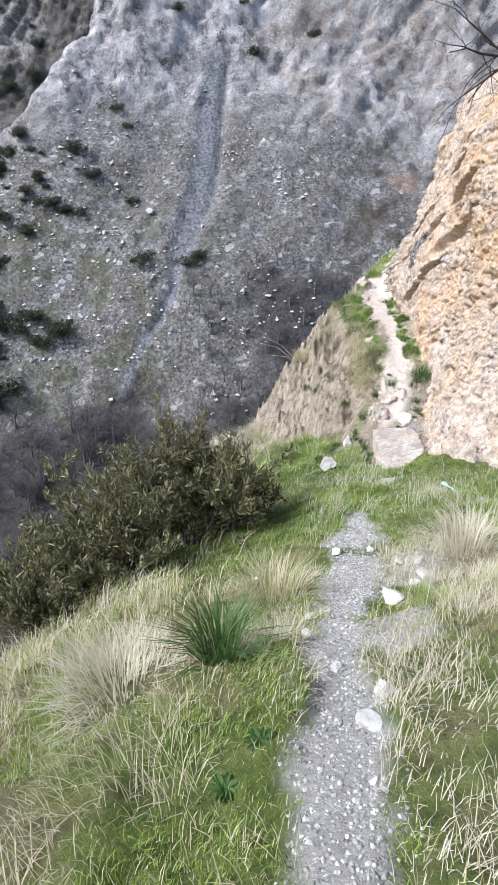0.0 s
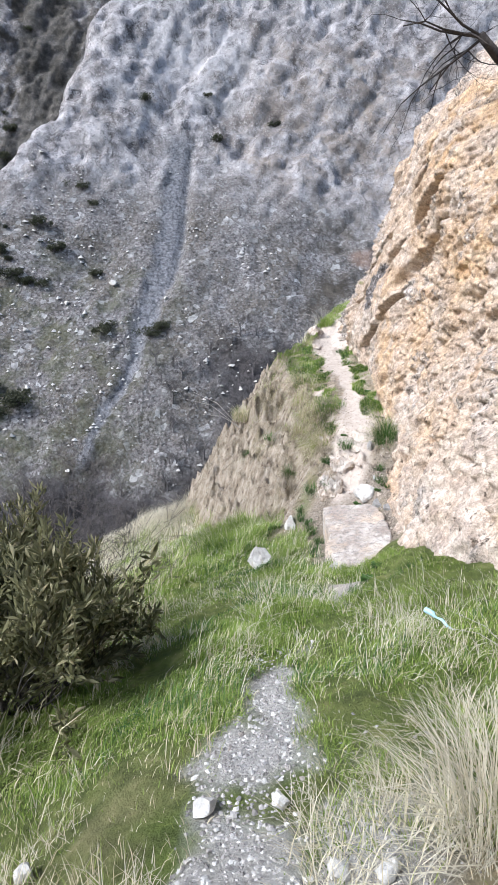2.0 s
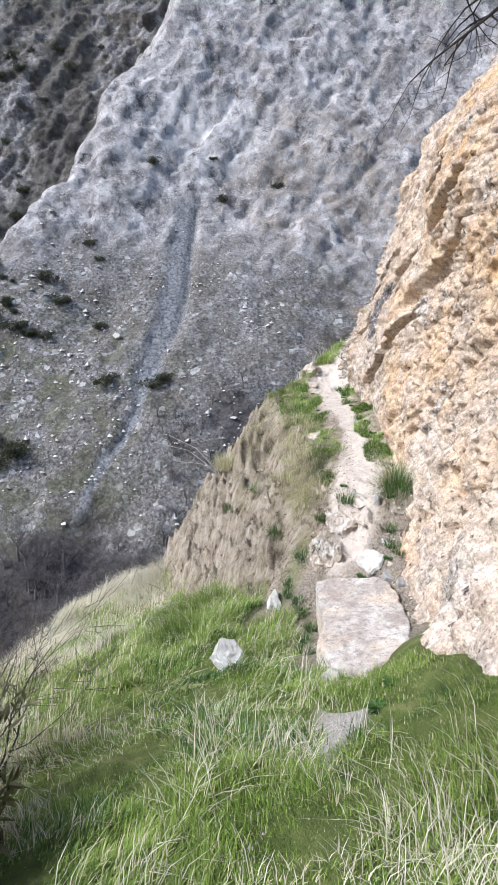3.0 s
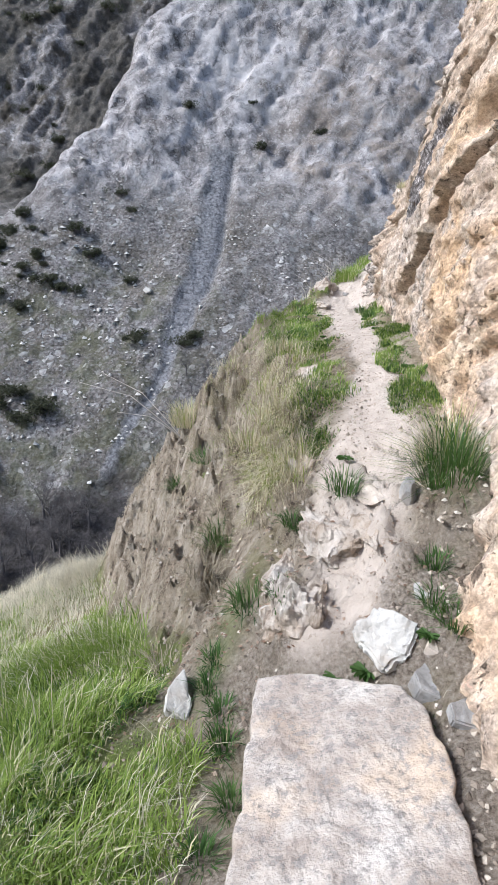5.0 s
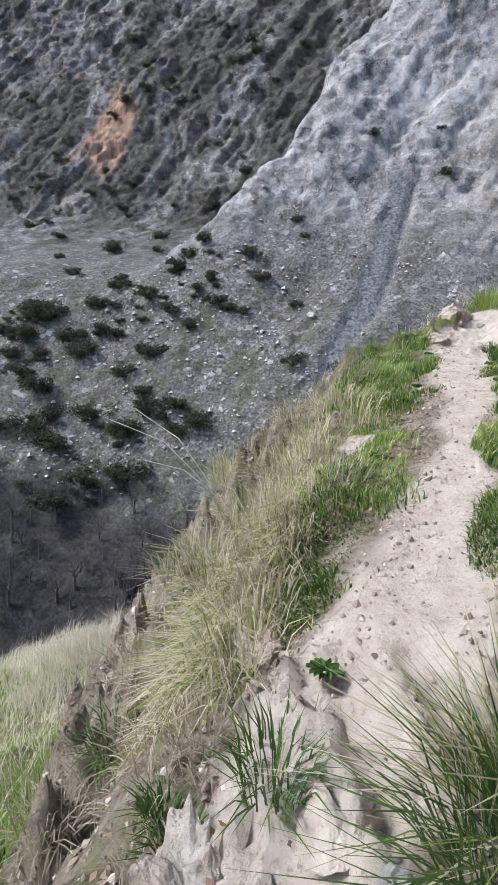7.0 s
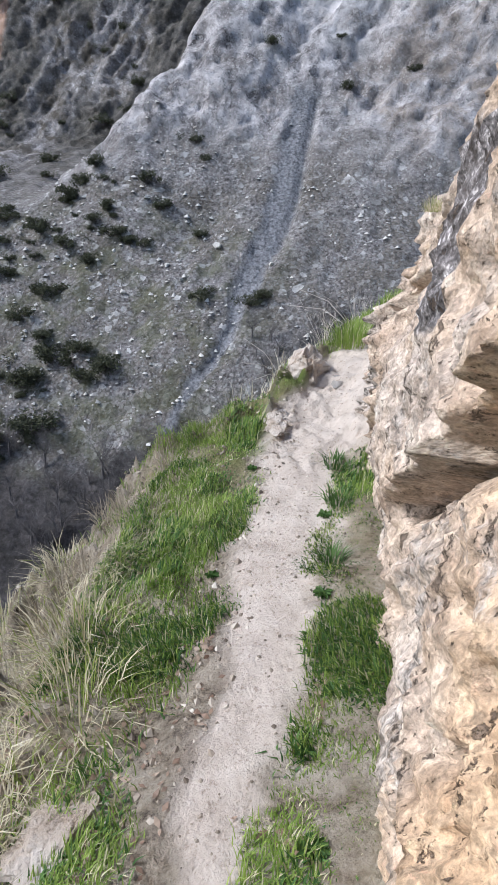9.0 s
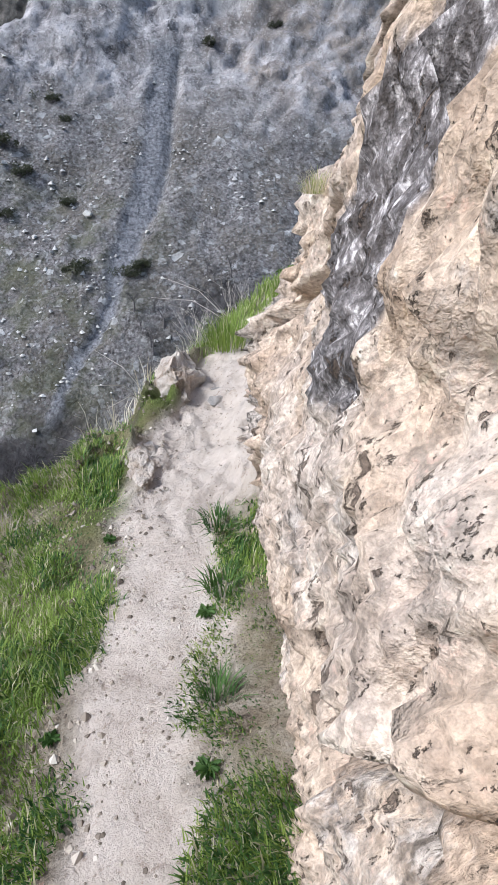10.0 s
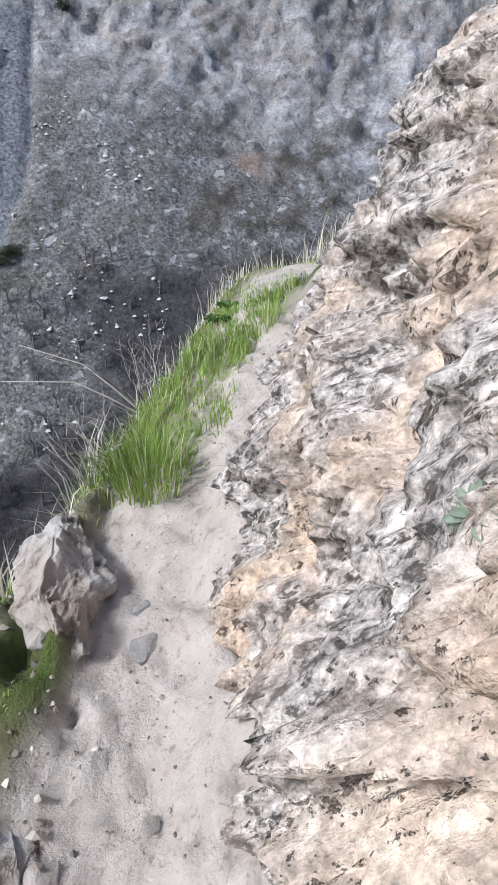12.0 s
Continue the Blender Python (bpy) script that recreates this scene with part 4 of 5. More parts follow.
def leafy_bush(label, x, y, size, seed, dense=5):
    """Many stems from one stool, with narrow leaves along the ends."""
    r = np.random.RandomState(seed)
    root = tagged(empty("bush", x, y, spot(x, y) - 0.03), label, "bush", "bushes beside the path")
    stems, tips, leaves = Mesh(), [], Mesh()
    for i in range(13):
        a = r.uniform(0, 2 * math.pi)
        out = r.uniform(0.15, 0.95)
        d = (math.cos(a) * out, math.sin(a) * out, 1.0)
        grow(stems, tips, (0.06 * math.cos(a), 0.06 * math.sin(a), 0), d, size * r.uniform(0.5, 0.75), 0.014, 2, 0.6, r, 0.25)
    for p, d in tips:
        for _ in range(dense):
            side = Vector(r.normal(0, 0.7, 3))
            leaves.leaf(p + Vector(r.normal(0, 0.02, 3)), d + side + Vector((0, 0, 0.3)), r.uniform(0.06, 0.12), 0.24)
    stems.done("branchwork", BARK, root)
    leaves.done("foliage", OLIVE, root, "narrow olive-green leaves")
    return root


def bare_shrub(name, label, x, y, z, size, seed, mat, stems_n=9, level=2, category="shrub", group="", thick=0.008):
    r = np.random.RandomState(seed)
    root = tagged(empty(name, x, y, z), label, category, group)
    stems, tips, twigs = Mesh(), [], Mesh()
    for i in range(stems_n):
        a = r.uniform(0, 2 * math.pi)
        out = r.uniform(0.1, 0.9)
        grow(stems, tips, (0, 0, 0), (math.cos(a) * out, math.sin(a) * out, 1), size * r.uniform(0.5, 0.8), thick, level, 0.6, r, 0.2)
    for p, d in tips[:: 2]:
        e = (d + Vector(r.normal(0, 0.6, 3))).normalized()
        twigs.tube([p, p + e * size * 0.12], [thick * 0.25, thick * 0.1], 3)
    stems.done("branchwork", mat, root)
    tagged(twigs.done("twig_fringe", mat, root), kind="stuff")
    return root


# ---- rocks and stones ----
build_slab()
rock("rock_outcrop", "layered grey-cream rock outcrop jutting above the slab", 2.43, 10.05, (0.30, 0.34, 0.36), 15, OUTCROP, 31, z=-2.74, detail=6, rough=0.2, beds=0.3, cuts=40)
rock("rock_outcrop", "cracked grey rock hump behind the outcrop", 2.6, 10.3, (0.22, 0.3, 0.2), 40, OUTCROP, 33, z=-2.44, detail=5, rough=0.2, beds=0.26, cuts=30)
block("flat white wedge of limestone set as a step", 2.79, 9.7, -2.58, (0.155, 0.15), 0.08, (34, -24, 10), PALE_STONE, 5)
block("small white stone beside the step", 3.0, 9.82, -2.42, (0.10, 0.06), 0.06, (25, -8, 5), PALE_STONE, 8, 5)
block("narrow grey stone wedged at the cliff foot", 2.9, 9.46, -2.66, (0.05, 0.11), 0.08, (12, 8, 12), GREY_STONE, 18, 5)
block("small pale stone at the cliff foot", 2.98, 9.6, -2.56, (0.06, 0.07), 0.06, (20, -10, 50), TAN_STONE, 19, 5)
block("small grey stone at the cliff foot", 3.0, 9.25, -2.6, (0.07, 0.09), 0.05, (10, -14, 80), GREY_STONE, 23, 5)
block("tall white stone standing in the grassy bank", 1.83, 9.96, -3.21, (0.075, 0.16), 0.13, (30, 8, 8), PALE_STONE, 12, 5)
block("grey-lilac stone below the white one", 1.86, 9.5, -3.24, (0.11, 0.12), 0.09, (24, 6, -8), GREY_STONE, 13, 5)
block("large white stone in the grass bank", 1.32, 8.78, -3.06, (0.13, 0.16), 0.13, (32, 6, 20), PALE_STONE, 14, 6)
block("white stone in front of the slab", 2.06, 7.92, -2.74, (0.10, 0.13), 0.12, (26, -6, 15), PALE_STONE, 15, 5)
rock("rock", "dark grey stone at the path's edge", 2.99, 10.3, (0.07, 0.09, 0.11), 20, GREY_STONE, 16, sink=0.35)
rock("rock", "pale jagged stone rib crossing the path", 2.84, 10.5, (0.08, 0.17, 0.06), 25, TAN_STONE, 26, sink=0.4)
rock("rock_outcrop", "knobbly cream rock mound on the path's outer edge", 3.1, 16.1, (0.24, 0.42, 0.2), 10, OUTCROP, 41, sink=0.78, detail=5, rough=0.2, beds=0.26, cuts=24)
rock("rock", "grey stone lying on the path", 3.36, 15.85, (0.085, 0.05, 0.04), 35, GREY_STONE, 17)
rock("rock", "small grey stone on the pale path", 3.36, 15.98, (0.06, 0.03, 0.025), 60, GREY_STONE, 20)
for sx, sy, sz, sh, sd in ((0.79, 4.3, 0.075, 0.05, 1), (1.07, 4.3, 0.06, 0.04, 2), (0.06, 4.3, 0.055, 0.05, 3), (1.22, 3.92, 0.065, 0.03, 4), (1.0, 3.2, 0.13, 0.07, 6), (1.33, 3.62, 0.10, 0.035, 7),
                           (1.22, 3.45, 0.08, 0.03, 9), (0.64, 2.0, 0.075, 0.045, 10), (0.56, 1.8, 0.10, 0.03, 11), (0.47, 2.33, 0.075, 0.02, 21), (0.34, 2.7, 0.05, 0.035, 22), (0.4, 3.0, 0.05, 0.03, 23), (1.36, 3.85, 0.06, 0.03, 24), (-1.9, 3.5, 0.06, 0.05, 25)):
    rock("stone", "pale angular limestone piece lying on the footpath", sx, sy, (sz, sz * 0.75, sh), sd * 47, PALE_STONE, 60 + sd, detail=3, sink=0.25)["group"] = "stones on the footpath"

# ---- near plants ----
def off_path(x, y):
    return 1 - path_mask(x, y)


def clear(x, y):
    """Keeps plants off the slab and out of the cliff."""
    slab = smooth(0.0, 0.12, np.hypot((x - 2.47) / 0.46, (y - 8.8) / 0.95) - 1)
    wall = smooth(0.0, -0.12, x - np.interp(y, FOOT[:, 0], FOOT[:, 1]))
    return slab * wall


def lush(x, y):
    c, _ = cross(y)
    return np.clip(off_path(x, y) + 1.0 * smooth(5.5, 6.0, y + 0.4 * fbm(x * 2, y * 2, 3.0, 2)) * smooth(6.75, 6.5, y), 0, 1) * clear(x, y) * smooth(4.4, 5.6, y + 0.3 * np.abs(x - 1)) * np.where(x < 1.85, smooth(10, 9.4, y), smooth(8.6, 7.9, y)) * smooth(-1.3, -0.3, x - c[2] + 0.8)


def bench(x, y):
    c, _ = cross(y)
    low = np.where(y < 12.9, c[3] - 0.44, c[2])
    left = smooth(-0.12, 0.05, x - low) * smooth(-0.04, -0.20, x - c[3] + 0.10 * fbm(x * 4, y * 4, 1.0, 2)) * np.clip(np.exp(-((y - 11.55) / 0.28) ** 2) + np.exp(-((y - 12.35) / 0.3) ** 2) + smooth(12.9, 13.3, y), 0, 1)
    right = smooth(-0.03, 0.1, x - c[4] + 0.12 * fbm(x * 4, y * 4, 5.0, 2)) * smooth(0.2, 0.08, x - np.interp(y, FOOT[:, 0], FOOT[:, 1])) * smooth(10.7, 11.2, y) * smooth(14.9, 13.9, y)
    return np.clip(left + right, 0, 1) * smooth(10.2, 10.8, y) * smooth(15.9, 15.5, y)


meadow("meadow_grass", "lush short green grass around the footpath", 230000, (-1.2, 3.6, 4.2, 9.9), lush, (0.03, 0.10), 0.0045, GREEN, 0.8)
meadow("path_grass", "bright green grass along both edges of the path", 165000, (2.0, 3.76, 10.6, 15.9), lambda x, y: 1.6 * bench(x, y) * smooth(-0.35, 0.15, fbm(x * 3.5, y * 3.5, 7.0, 2) + 0.5), (0.02, 0.085), 0.0045, GREEN, 0.75)
meadow("path_grass", "dark green grass at the foot of the cliff", 125000, (2.0, 3.76, 10.7, 15.6), lambda x, y: 1.4 * bench(x, y) * smooth(-0.2, 0.2, fbm(x * 4, y * 4, 2.0, 2) + 0.25), (0.02, 0.08), 0.008, DEEP, 1.0)
def lower_bank(x, y):
    """The grassy slope that runs on below the headland's flank."""
    c, _ = cross(y)
    return np.where(y > 9.6, smooth(0.12, -0.1, x - c[1] - 0.12 * fbm(x * 3, y * 3, 5.0, 2)), smooth(0.15, -0.15, x - 2.08)) * smooth(-0.3, 0.3, x - c[0]) * smooth(16.8, 16.0, y)


def bleached(x, y):
    return smooth(0.9, -0.5, 0.9 * x - 0.45 * (y - 12.5) + 0.5 * fbm(x * 1.2, y * 1.2, 2.0, 2))


meadow("bank_grass", "green grass covering the bank below the headland", 150000, (-1.9, 2.0, 8.6, 16.4), lambda x, y: lower_bank(x, y) * (1 - 0.85 * bleached(x, y)) * clear(x, y), (0.08, 0.24), 0.006, GREEN, 0.75)
meadow("bank_grass", "dark green undergrowth on the bank beside the slab", 40000, (0.6, 2.2, 8.4, 11.2), lambda x, y: lower_bank(x, y) * smooth(-0.1, 0.3, fbm(x * 2.2, y * 2.2, 9.0, 2)) * clear(x, y), (0.05, 0.15), 0.008, DEEP, 0.9)
meadow("bank_straw", "thin pale stalks through the green bank", 9000, (-1.9, 2.0, 7.6, 16.0), lambda x, y: 0.6 * lower_bank(x, y) * clear(x, y), (0.2, 0.4), 0.004, PALE, 1.1)
meadow("bleached_grass", "tall bleached dead grass on the lower bank", 90000, (-3.0, 1.4, 7.6, 17.0), lambda x, y: 0.9 * np.clip(lower_bank(x, y) + smooth(0.2, -0.2, x - cross(y)[0][0]) * smooth(-1.0, -0.4, x - cross(y)[0][0]), 0, 1) * bleached(x, y), (0.15, 0.42), 0.006, PALE, 0.9, clump=1.4)
meadow("dry_grass", "dry straw-coloured grass over the slope", 42000, (-3.2, 2.9, 0.3, 6.0), lambda x, y: 0.75 * off_path(x, y) * smooth(6.2, 4.3, y + 0.35 * np.abs(x - 0.9)) * smooth(-3.0, -1.6, x), (0.06, 0.24), 0.0035, STRAW, 1.15)
meadow("green_grass", "green grass growing through the dry grass", 190000, (-3.2, 3.2, 0.3, 5.6), lambda x, y: 0.9 * (1 - 0.35 * smooth(0.25, 0.7, x - cross(y)[0][4]))  * off_path(x, y) * smooth(-0.25, 0.35, fbm(x * 1.1, y * 1.1, 6.0, 3) + 0.25) * smooth(-3.0, -1.8, x), (0.02, 0.085), 0.004, GREEN, 0.8, seed=2)
meadow("meadow_straw", "long pale stalks lying over the green grass", 7000, (-0.8, 3.4, 4.6, 9.4), lambda x, y: 0.9 * off_path(x, y) * clear(x, y) * smooth(-0.2, 0.3, fbm(x * 1.5, y * 1.5, 21.0, 2)), (0.16, 0.4), 0.0035, PALE, 1.35)
meadow("pale_tufts", "bleached grass clumps among the green", 30000, (-1.2, 2.9, 4.4, 9.6), lambda x, y: off_path(x, y) * clear(x, y) * smooth(0.25, 0.55, fbm(x * 1.1 + 3, y * 1.6, 41.0, 3)), (0.08, 0.24), 0.004, PALE, 1.2)
meadow("dark_tufts", "darker green grass clumps in the meadow", 30000, (-1.0, 3.2, 4.8, 9.4), lambda x, y: off_path(x, y) * clear(x, y) * smooth(0.15, 0.45, fbm(x * 1.7, y * 1.7, 51.0, 3)), (0.06, 0.17), 0.006, DEEP, 0.8)
meadow("matted_straw", "bleached matted grass over the start of the slope", 44000, (-2.4, 3.2, 0.3, 4.8), lambda x, y: off_path(x, y) * smooth(0.0, 0.4, fbm(x * 1.3, y * 1.3, 31.0, 2) + 0.1 + 0.4 * smooth(0.3, 0.8, x - cross(y)[0][4])), (0.08, 0.26), 0.0035, PALE, 1.4)
meadow("hanging_straw", "tangled dry brown stalks hanging over the bank", 15000, (1.6, 2.75, 10.9, 13.4), lambda x, y: smooth(-0.55, -0.25, x - cross(y)[0][2]) * smooth(0.2, 0.0, x - cross(y)[0][2]) * smooth(0.1, 0.5, fbm(x * 1.6, y * 1.6, 4.0, 2) + 0.25), (0.12, 0.34), 0.005, STRAW, 1.3, down=0.2)
meadow("shoulder_grass", "thin green grass on the shoulder of the headland", 16000, (1.2, 2.6, 11.4, 15.6), lambda x, y: smooth(-0.75, -0.3, x - cross(y)[0][2]) * smooth(0.2, 0.0, x - cross(y)[0][2]) * smooth(0.0, 0.35, fbm(x * 1.8, y * 1.8, 14.0, 2)), (0.05, 0.14), 0.005, GREEN, 0.8)
meadow("bank_tufts", "thin dead brown grass on the earth bank", 85000, (0.4, 2.8, 10.2, 16.5), lambda x, y: smooth(0.3, 0.0, x - cross(y)[0][2]) * smooth(-0.1, 0.2, x - cross(y)[0][1]) * smooth(0.0, 0.5, fbm(x * 1.5, y * 1.5, 8.0, 3) + 0.1), (0.04, 0.13), 0.004, DEAD, 1.1, down=0.1)
meadow("crest_grass", "green grass on the outer crest of the path", 90000, (2.0, 5.0, 14.9, 19.4), lambda x, y: np.where(y > 16.2, smooth(-0.45, -0.1, x - cross(y)[0][3]) * smooth(0.42, 0.28, x - cross(y)[0][3] + 0.12 * fbm(x * 4, y * 4, 3.0, 2)) * smooth(16.45, 16.75, y + 0.15 * fbm(x * 3, y * 3, 1.0, 2)), smooth(-0.5, -0.1, x - cross(y)[0][2]) * smooth(0.1, -0.05, x - cross(y)[0][2])), (0.04, 0.15), 0.005, GREEN, 0.75)
meadow("crest_straw", "pale dry grass fringing the crest", 12000, (2.2, 6.2, 15.6, 19.8), lambda x, y: np.clip(smooth(-0.7, -0.3, x - cross(y)[0][3]) * smooth(-0.15, -0.3, x - cross(y)[0][3]) + 0.8 * smooth(18.6, 19.2, y), 0, 1), (0.15, 0.4), 0.006, PALE, 0.6)
meadow("slope_scrub_grass", "rough dry grass on the slope under the bushes", 26000, (-6, 0.4, 3.0, 11.0), lambda x, y: 0.6 * smooth(0.0, -0.8, x - cross(y)[0][2]), (0.12, 0.4), 0.009, STRAW, 0.8)

tuft("grass_tuft", "large dark green grass tuft with long arching blades", -0.16, 2.5, 260, 0.56, 0.009, DEEP, 0.10, 0.9)
tuft("grass_tuft", "tall green and straw tuft leaning from the cliff foot", 3.22, 10.35, 500, 0.5, 0.006, DEEP, 0.14, 0.85)
tuft("grass_tuft", "dry crown of the tuft beside the cliff", 3.26, 10.5, 420, 0.55, 0.005, STRAW, 0.16, 0.95)
tuft("grass_tuft", "green tuft under the overhanging ledge", 3.45, 16.55, 420, 0.3, 0.006, GREEN, 0.16, 0.6)
tuft("grass_tuft", "straw-coloured clump beside the gravel path", 0.2, 3.4, 420, 0.45, 0.005, STRAW, 0.2, 1.0)
tuft("grass_tuft", "bleached grass clump beside the gravel", 1.75, 3.9, 420, 0.5, 0.005, PALE, 0.2, 0.95)
tuft("grass_tuft", "bleached matted grass clump on the slope", -0.75, 2.5, 700, 0.4, 0.005, PALE, 0.32, 1.2)
tuft("grass_tuft", "brown grass clump on the bank's shoulder", 1.35, 14.3, 420, 0.4, 0.007, STRAW, 0.2, 0.6)
tuft("grass_tuft", "green tuft on the cliff's shoulder", cliff_at(15.45, -0.05), 15.45, 130, 0.07, 0.003, GREEN, 0.06, 0.8, z=-0.05)
tuft("grass_tuft", "green tuft growing from the rock face", cliff_at(14.65, -0.1) - 0.02, 14.65, 320, 0.12, 0.002, STRAW, 0.06, 0.9, z=-0.1)
BANK_STRAW = ((2.54, 12.94, 0.3), (2.4, 13.3, 0.26), (2.29, 11.96, 0.34), (2.32, 12.4, 0.3), (2.48, 11.1, 0.34), (2.04, 13.8, 0.26), (2.16, 11.68, 0.32), (1.85, 12.55, 0.28), (1.7, 13.6, 0.26), (1.9, 14.2, 0.26))
BANK_GREEN = ((1.98, 11.14, 0.22), (2.2, 10.25, 0.2), (2.7, 10.6, 0.2), (1.45, 13.0, 0.2), (1.75, 12.2, 0.18))
for tx, ty, ts in BANK_STRAW:
    tuft("grass_tuft", "sprawling dry straw clump hanging on the bank", tx, ty, 170, ts, 0.005, STRAW, 0.2, 1.25)["group"] = "straw clumps on the bank"
for tx, ty, ts in BANK_GREEN:
    tuft("grass_tuft", "dark green clump rooted in the earth bank", tx, ty, 150, ts, 0.006, DEEP, 0.1, 1.0)["group"] = "green clumps on the bank"
scatter = np.random.RandomState(91)
for _ in range(60):
    ty = scatter.uniform(10.4, 15.0)
    tx = cross(np.array([ty]))[0][2][0] + scatter.uniform(-0.7, 0.2)
    tuft("grass_tuft", "dead brown grass clump on the rough bank", tx, ty, 80, scatter.uniform(0.12, 0.26), 0.005, DEAD, 0.11, 1.1)["group"] = "dead clumps on the bank"
for tx, ty in ((3.38, 14.62), (3.4, 14.2), (3.38, 13.75), (2.5, 10.52), (2.42, 10.6), (2.35, 10.05), (3.05, 9.6), (2.0, 9.95), (2.15, 9.3), (3.0, 9.72), (3.04, 9.88), (2.08, 9.75), (2.02, 10.1), (2.1, 9.6), (2.05, 9.05), (2.0, 8.7)):
    tuft("grass_tuft", "small dark green tuft rooted beside the path", tx, ty, 110, 0.14, 0.006, DEEP, 0.06, 0.9)["group"] = "small tufts along the path"

for bx, by, bs, sd in ((-0.3, 6.5, 1.05, 3), (-0.75, 6.15, 1.35, 4), (-1.5, 5.6, 1.35, 5), (-2.3, 5.2, 1.2, 6), (-1.2, 6.9, 1.3, 9), (-2.2, 6.3, 1.3, 10)):
    leafy_bush("dense olive-green bush with narrow leaves on the slope", bx, by, bs, sd, 9)
for bx, by, bs, sd in ((-2.6, 7.4, 1.9, 14), (-1.0, 8.4, 1.9, 15), (-3.6, 6.4, 1.7, 16), (-3.3, 4.6, 1.3, 17), (-0.4, 8.0, 1.6, 18), (-4.6, 8.4, 2.2, 19)):
    bare_shrub("bare_bush", "leafless grey twiggy bush on the slope", bx, by, spot(bx, by) - 0.03, bs, sd, BARK, 9, 3, "bush", "leafless bushes on the slope", 0.010)
bare_shrub("dead_shrub", "bleached leafless twigs at the path's outer edge", 3.22, 16.7, spot(3.22, 16.7), 0.42, 21, TWIG, 9, 1, thick=0.004)
bare_shrub("dead_shrub", "bleached twigs on the grassy crest", 3.55, 17.4, spot(3.55, 17.4), 0.5, 22, TWIG, 8, 1, thick=0.004)
bare_shrub("small_shrub", "small grey-green shrub clinging to the earth bank", 1.95, 11.1, spot(1.95, 11.1), 0.22, 23, OLIVE, 16, 2, thick=0.004)

rock("rock_outcrop", "fractured grey-white bedrock rib below the path", 2.38, 10.3, (0.16, 0.34, 0.16), -15, OUTCROP, 34, sink=0.5, detail=5, rough=0.18, beds=0.26, cuts=24)
rock("rock_outcrop", "cracked pale rock rib at the path's edge", 2.78, 10.28, (0.10, 0.24, 0.09), 12, OUTCROP, 36, sink=0.45, detail=5, rough=0.18, beds=0.24, cuts=24)
rock("rock_outcrop", "bare flaking rock patch beside the path", 2.64, 12.6, (0.22, 0.32, 0.1), 8, OUTCROP, 37, sink=0.7, detail=5, rough=0.18, beds=0.22, cuts=24)
rock("rock_outcrop", "tan rock lump in the earth bank", 2.52, 11.15, (0.13, 0.17, 0.13), 30, OUTCROP, 38, sink=0.5, detail=5, rough=0.18, beds=0.22, cuts=24)
rock("rock_outcrop", "streaked pale rock at the path's outer edge", 2.95, 15.3, (0.18, 0.4, 0.07), 5, OUTCROP, 39, sink=0.9, detail=5, rough=0.18, beds=0.22, cuts=24)
meadow("bank_straw", "grey-brown dead grass matted over the bank", 30000, (0.6, 2.7, 10.6, 15.6), lambda x, y: smooth(0.2, -0.05, x - cross(y)[0][2]) * smooth(-1.0, -0.5, x - cross(y)[0][2]) * smooth(0.1, 0.5, fbm(x * 1.1, y * 1.1, 12.0, 3)), (0.08, 0.22), 0.004, STRAW, 1.2, down=0.15)


# ---- small things near the path ----
def stalks(label, x, y, z, tips, radius=0.0025):
    root = tagged(empty("dry_stalk_bundle", x, y, z), label, "stalks")
    for dx, dy, dz in tips:
        m = Mesh()
        e = Vector((dx, dy, dz))
        mid = e * 0.5 + Vector((0, 0, 0.12 * e.length))
        m.tube([(0, 0, -0.02), mid * 0.55, mid, mid * 0.45 + e * 0.55, e], [radius, radius, radius * 0.9, radius * 0.7, radius * 0.4], 4)
        m.done("stalk", TWIG, root)
    return root


stalks("long bleached stalks leaning out from the bank", 1.3, 14.2, spot(1.3, 14.2), ((-1.2, 0.0, 0.62), (-0.95, 0.1, 0.72), (-0.75, -0.1, 0.3)), 0.006)
stalks("thin dry stalks arching over the crest", 3.5, 17.3, spot(3.5, 17.3), ((-0.6, 0.2, 0.35), (-0.45, -0.2, 0.4), (-0.7, 0.1, 0.2)), 0.004)
stalks("thin pale stalks leaning over the path's edge", 2.95, 15.9, spot(2.95, 15.9), ((-0.3, -0.3, 0.2), (-0.35, 0.1, 0.3), (-0.2, -0.4, 0.1)), 0.003)
stalks("fallen pale stalks lying on the green grass", 2.35, 5.0, spot(2.35, 5.0) + 0.06, ((-0.3, 0.2, 0.03), (-0.2, 0.3, 0.05), (0.2, -0.2, 0.03)), 0.002)


def rosette(label, x, y, z, leaves, size, mat, tilt=(0, 0, 0)):
    root = tagged(empty("rosette_plant", x, y, z), label, "plant")
    root.rotation_euler = [radians(a) for a in tilt]
    for i in range(leaves):
        a = 2.4 * i
        rise = 0.25 + 0.5 * (i % 3) / 3
        d = Vector((math.cos(a), math.sin(a), rise)).normalized()
        side = Vector((-math.sin(a), math.cos(a), 0))
        L = size * rng.uniform(0.7, 1.0)
        V, F = [], []
        for k in range(6):
            f = k / 5
            w = 0.17 * L * math.sin(math.pi * min(0.97, 0.12 + 0.8 * f)) ** 0.8
            p = d * L * f + Vector((0, 0, -0.25 * L * f * f))
            V += [p - side * w, p + Vector((0, 0, -0.012)), p + side * w]
        for k in range(5):
            F += [(3 * k, 3 * k + 1, 3 * k + 4, 3 * k + 3), (3 * k + 1, 3 * k + 2, 3 * k + 5, 3 * k + 4)]
        m = Mesh()
        m.v, m.f = V, F
        m.done("leaf", mat, root)
    return root


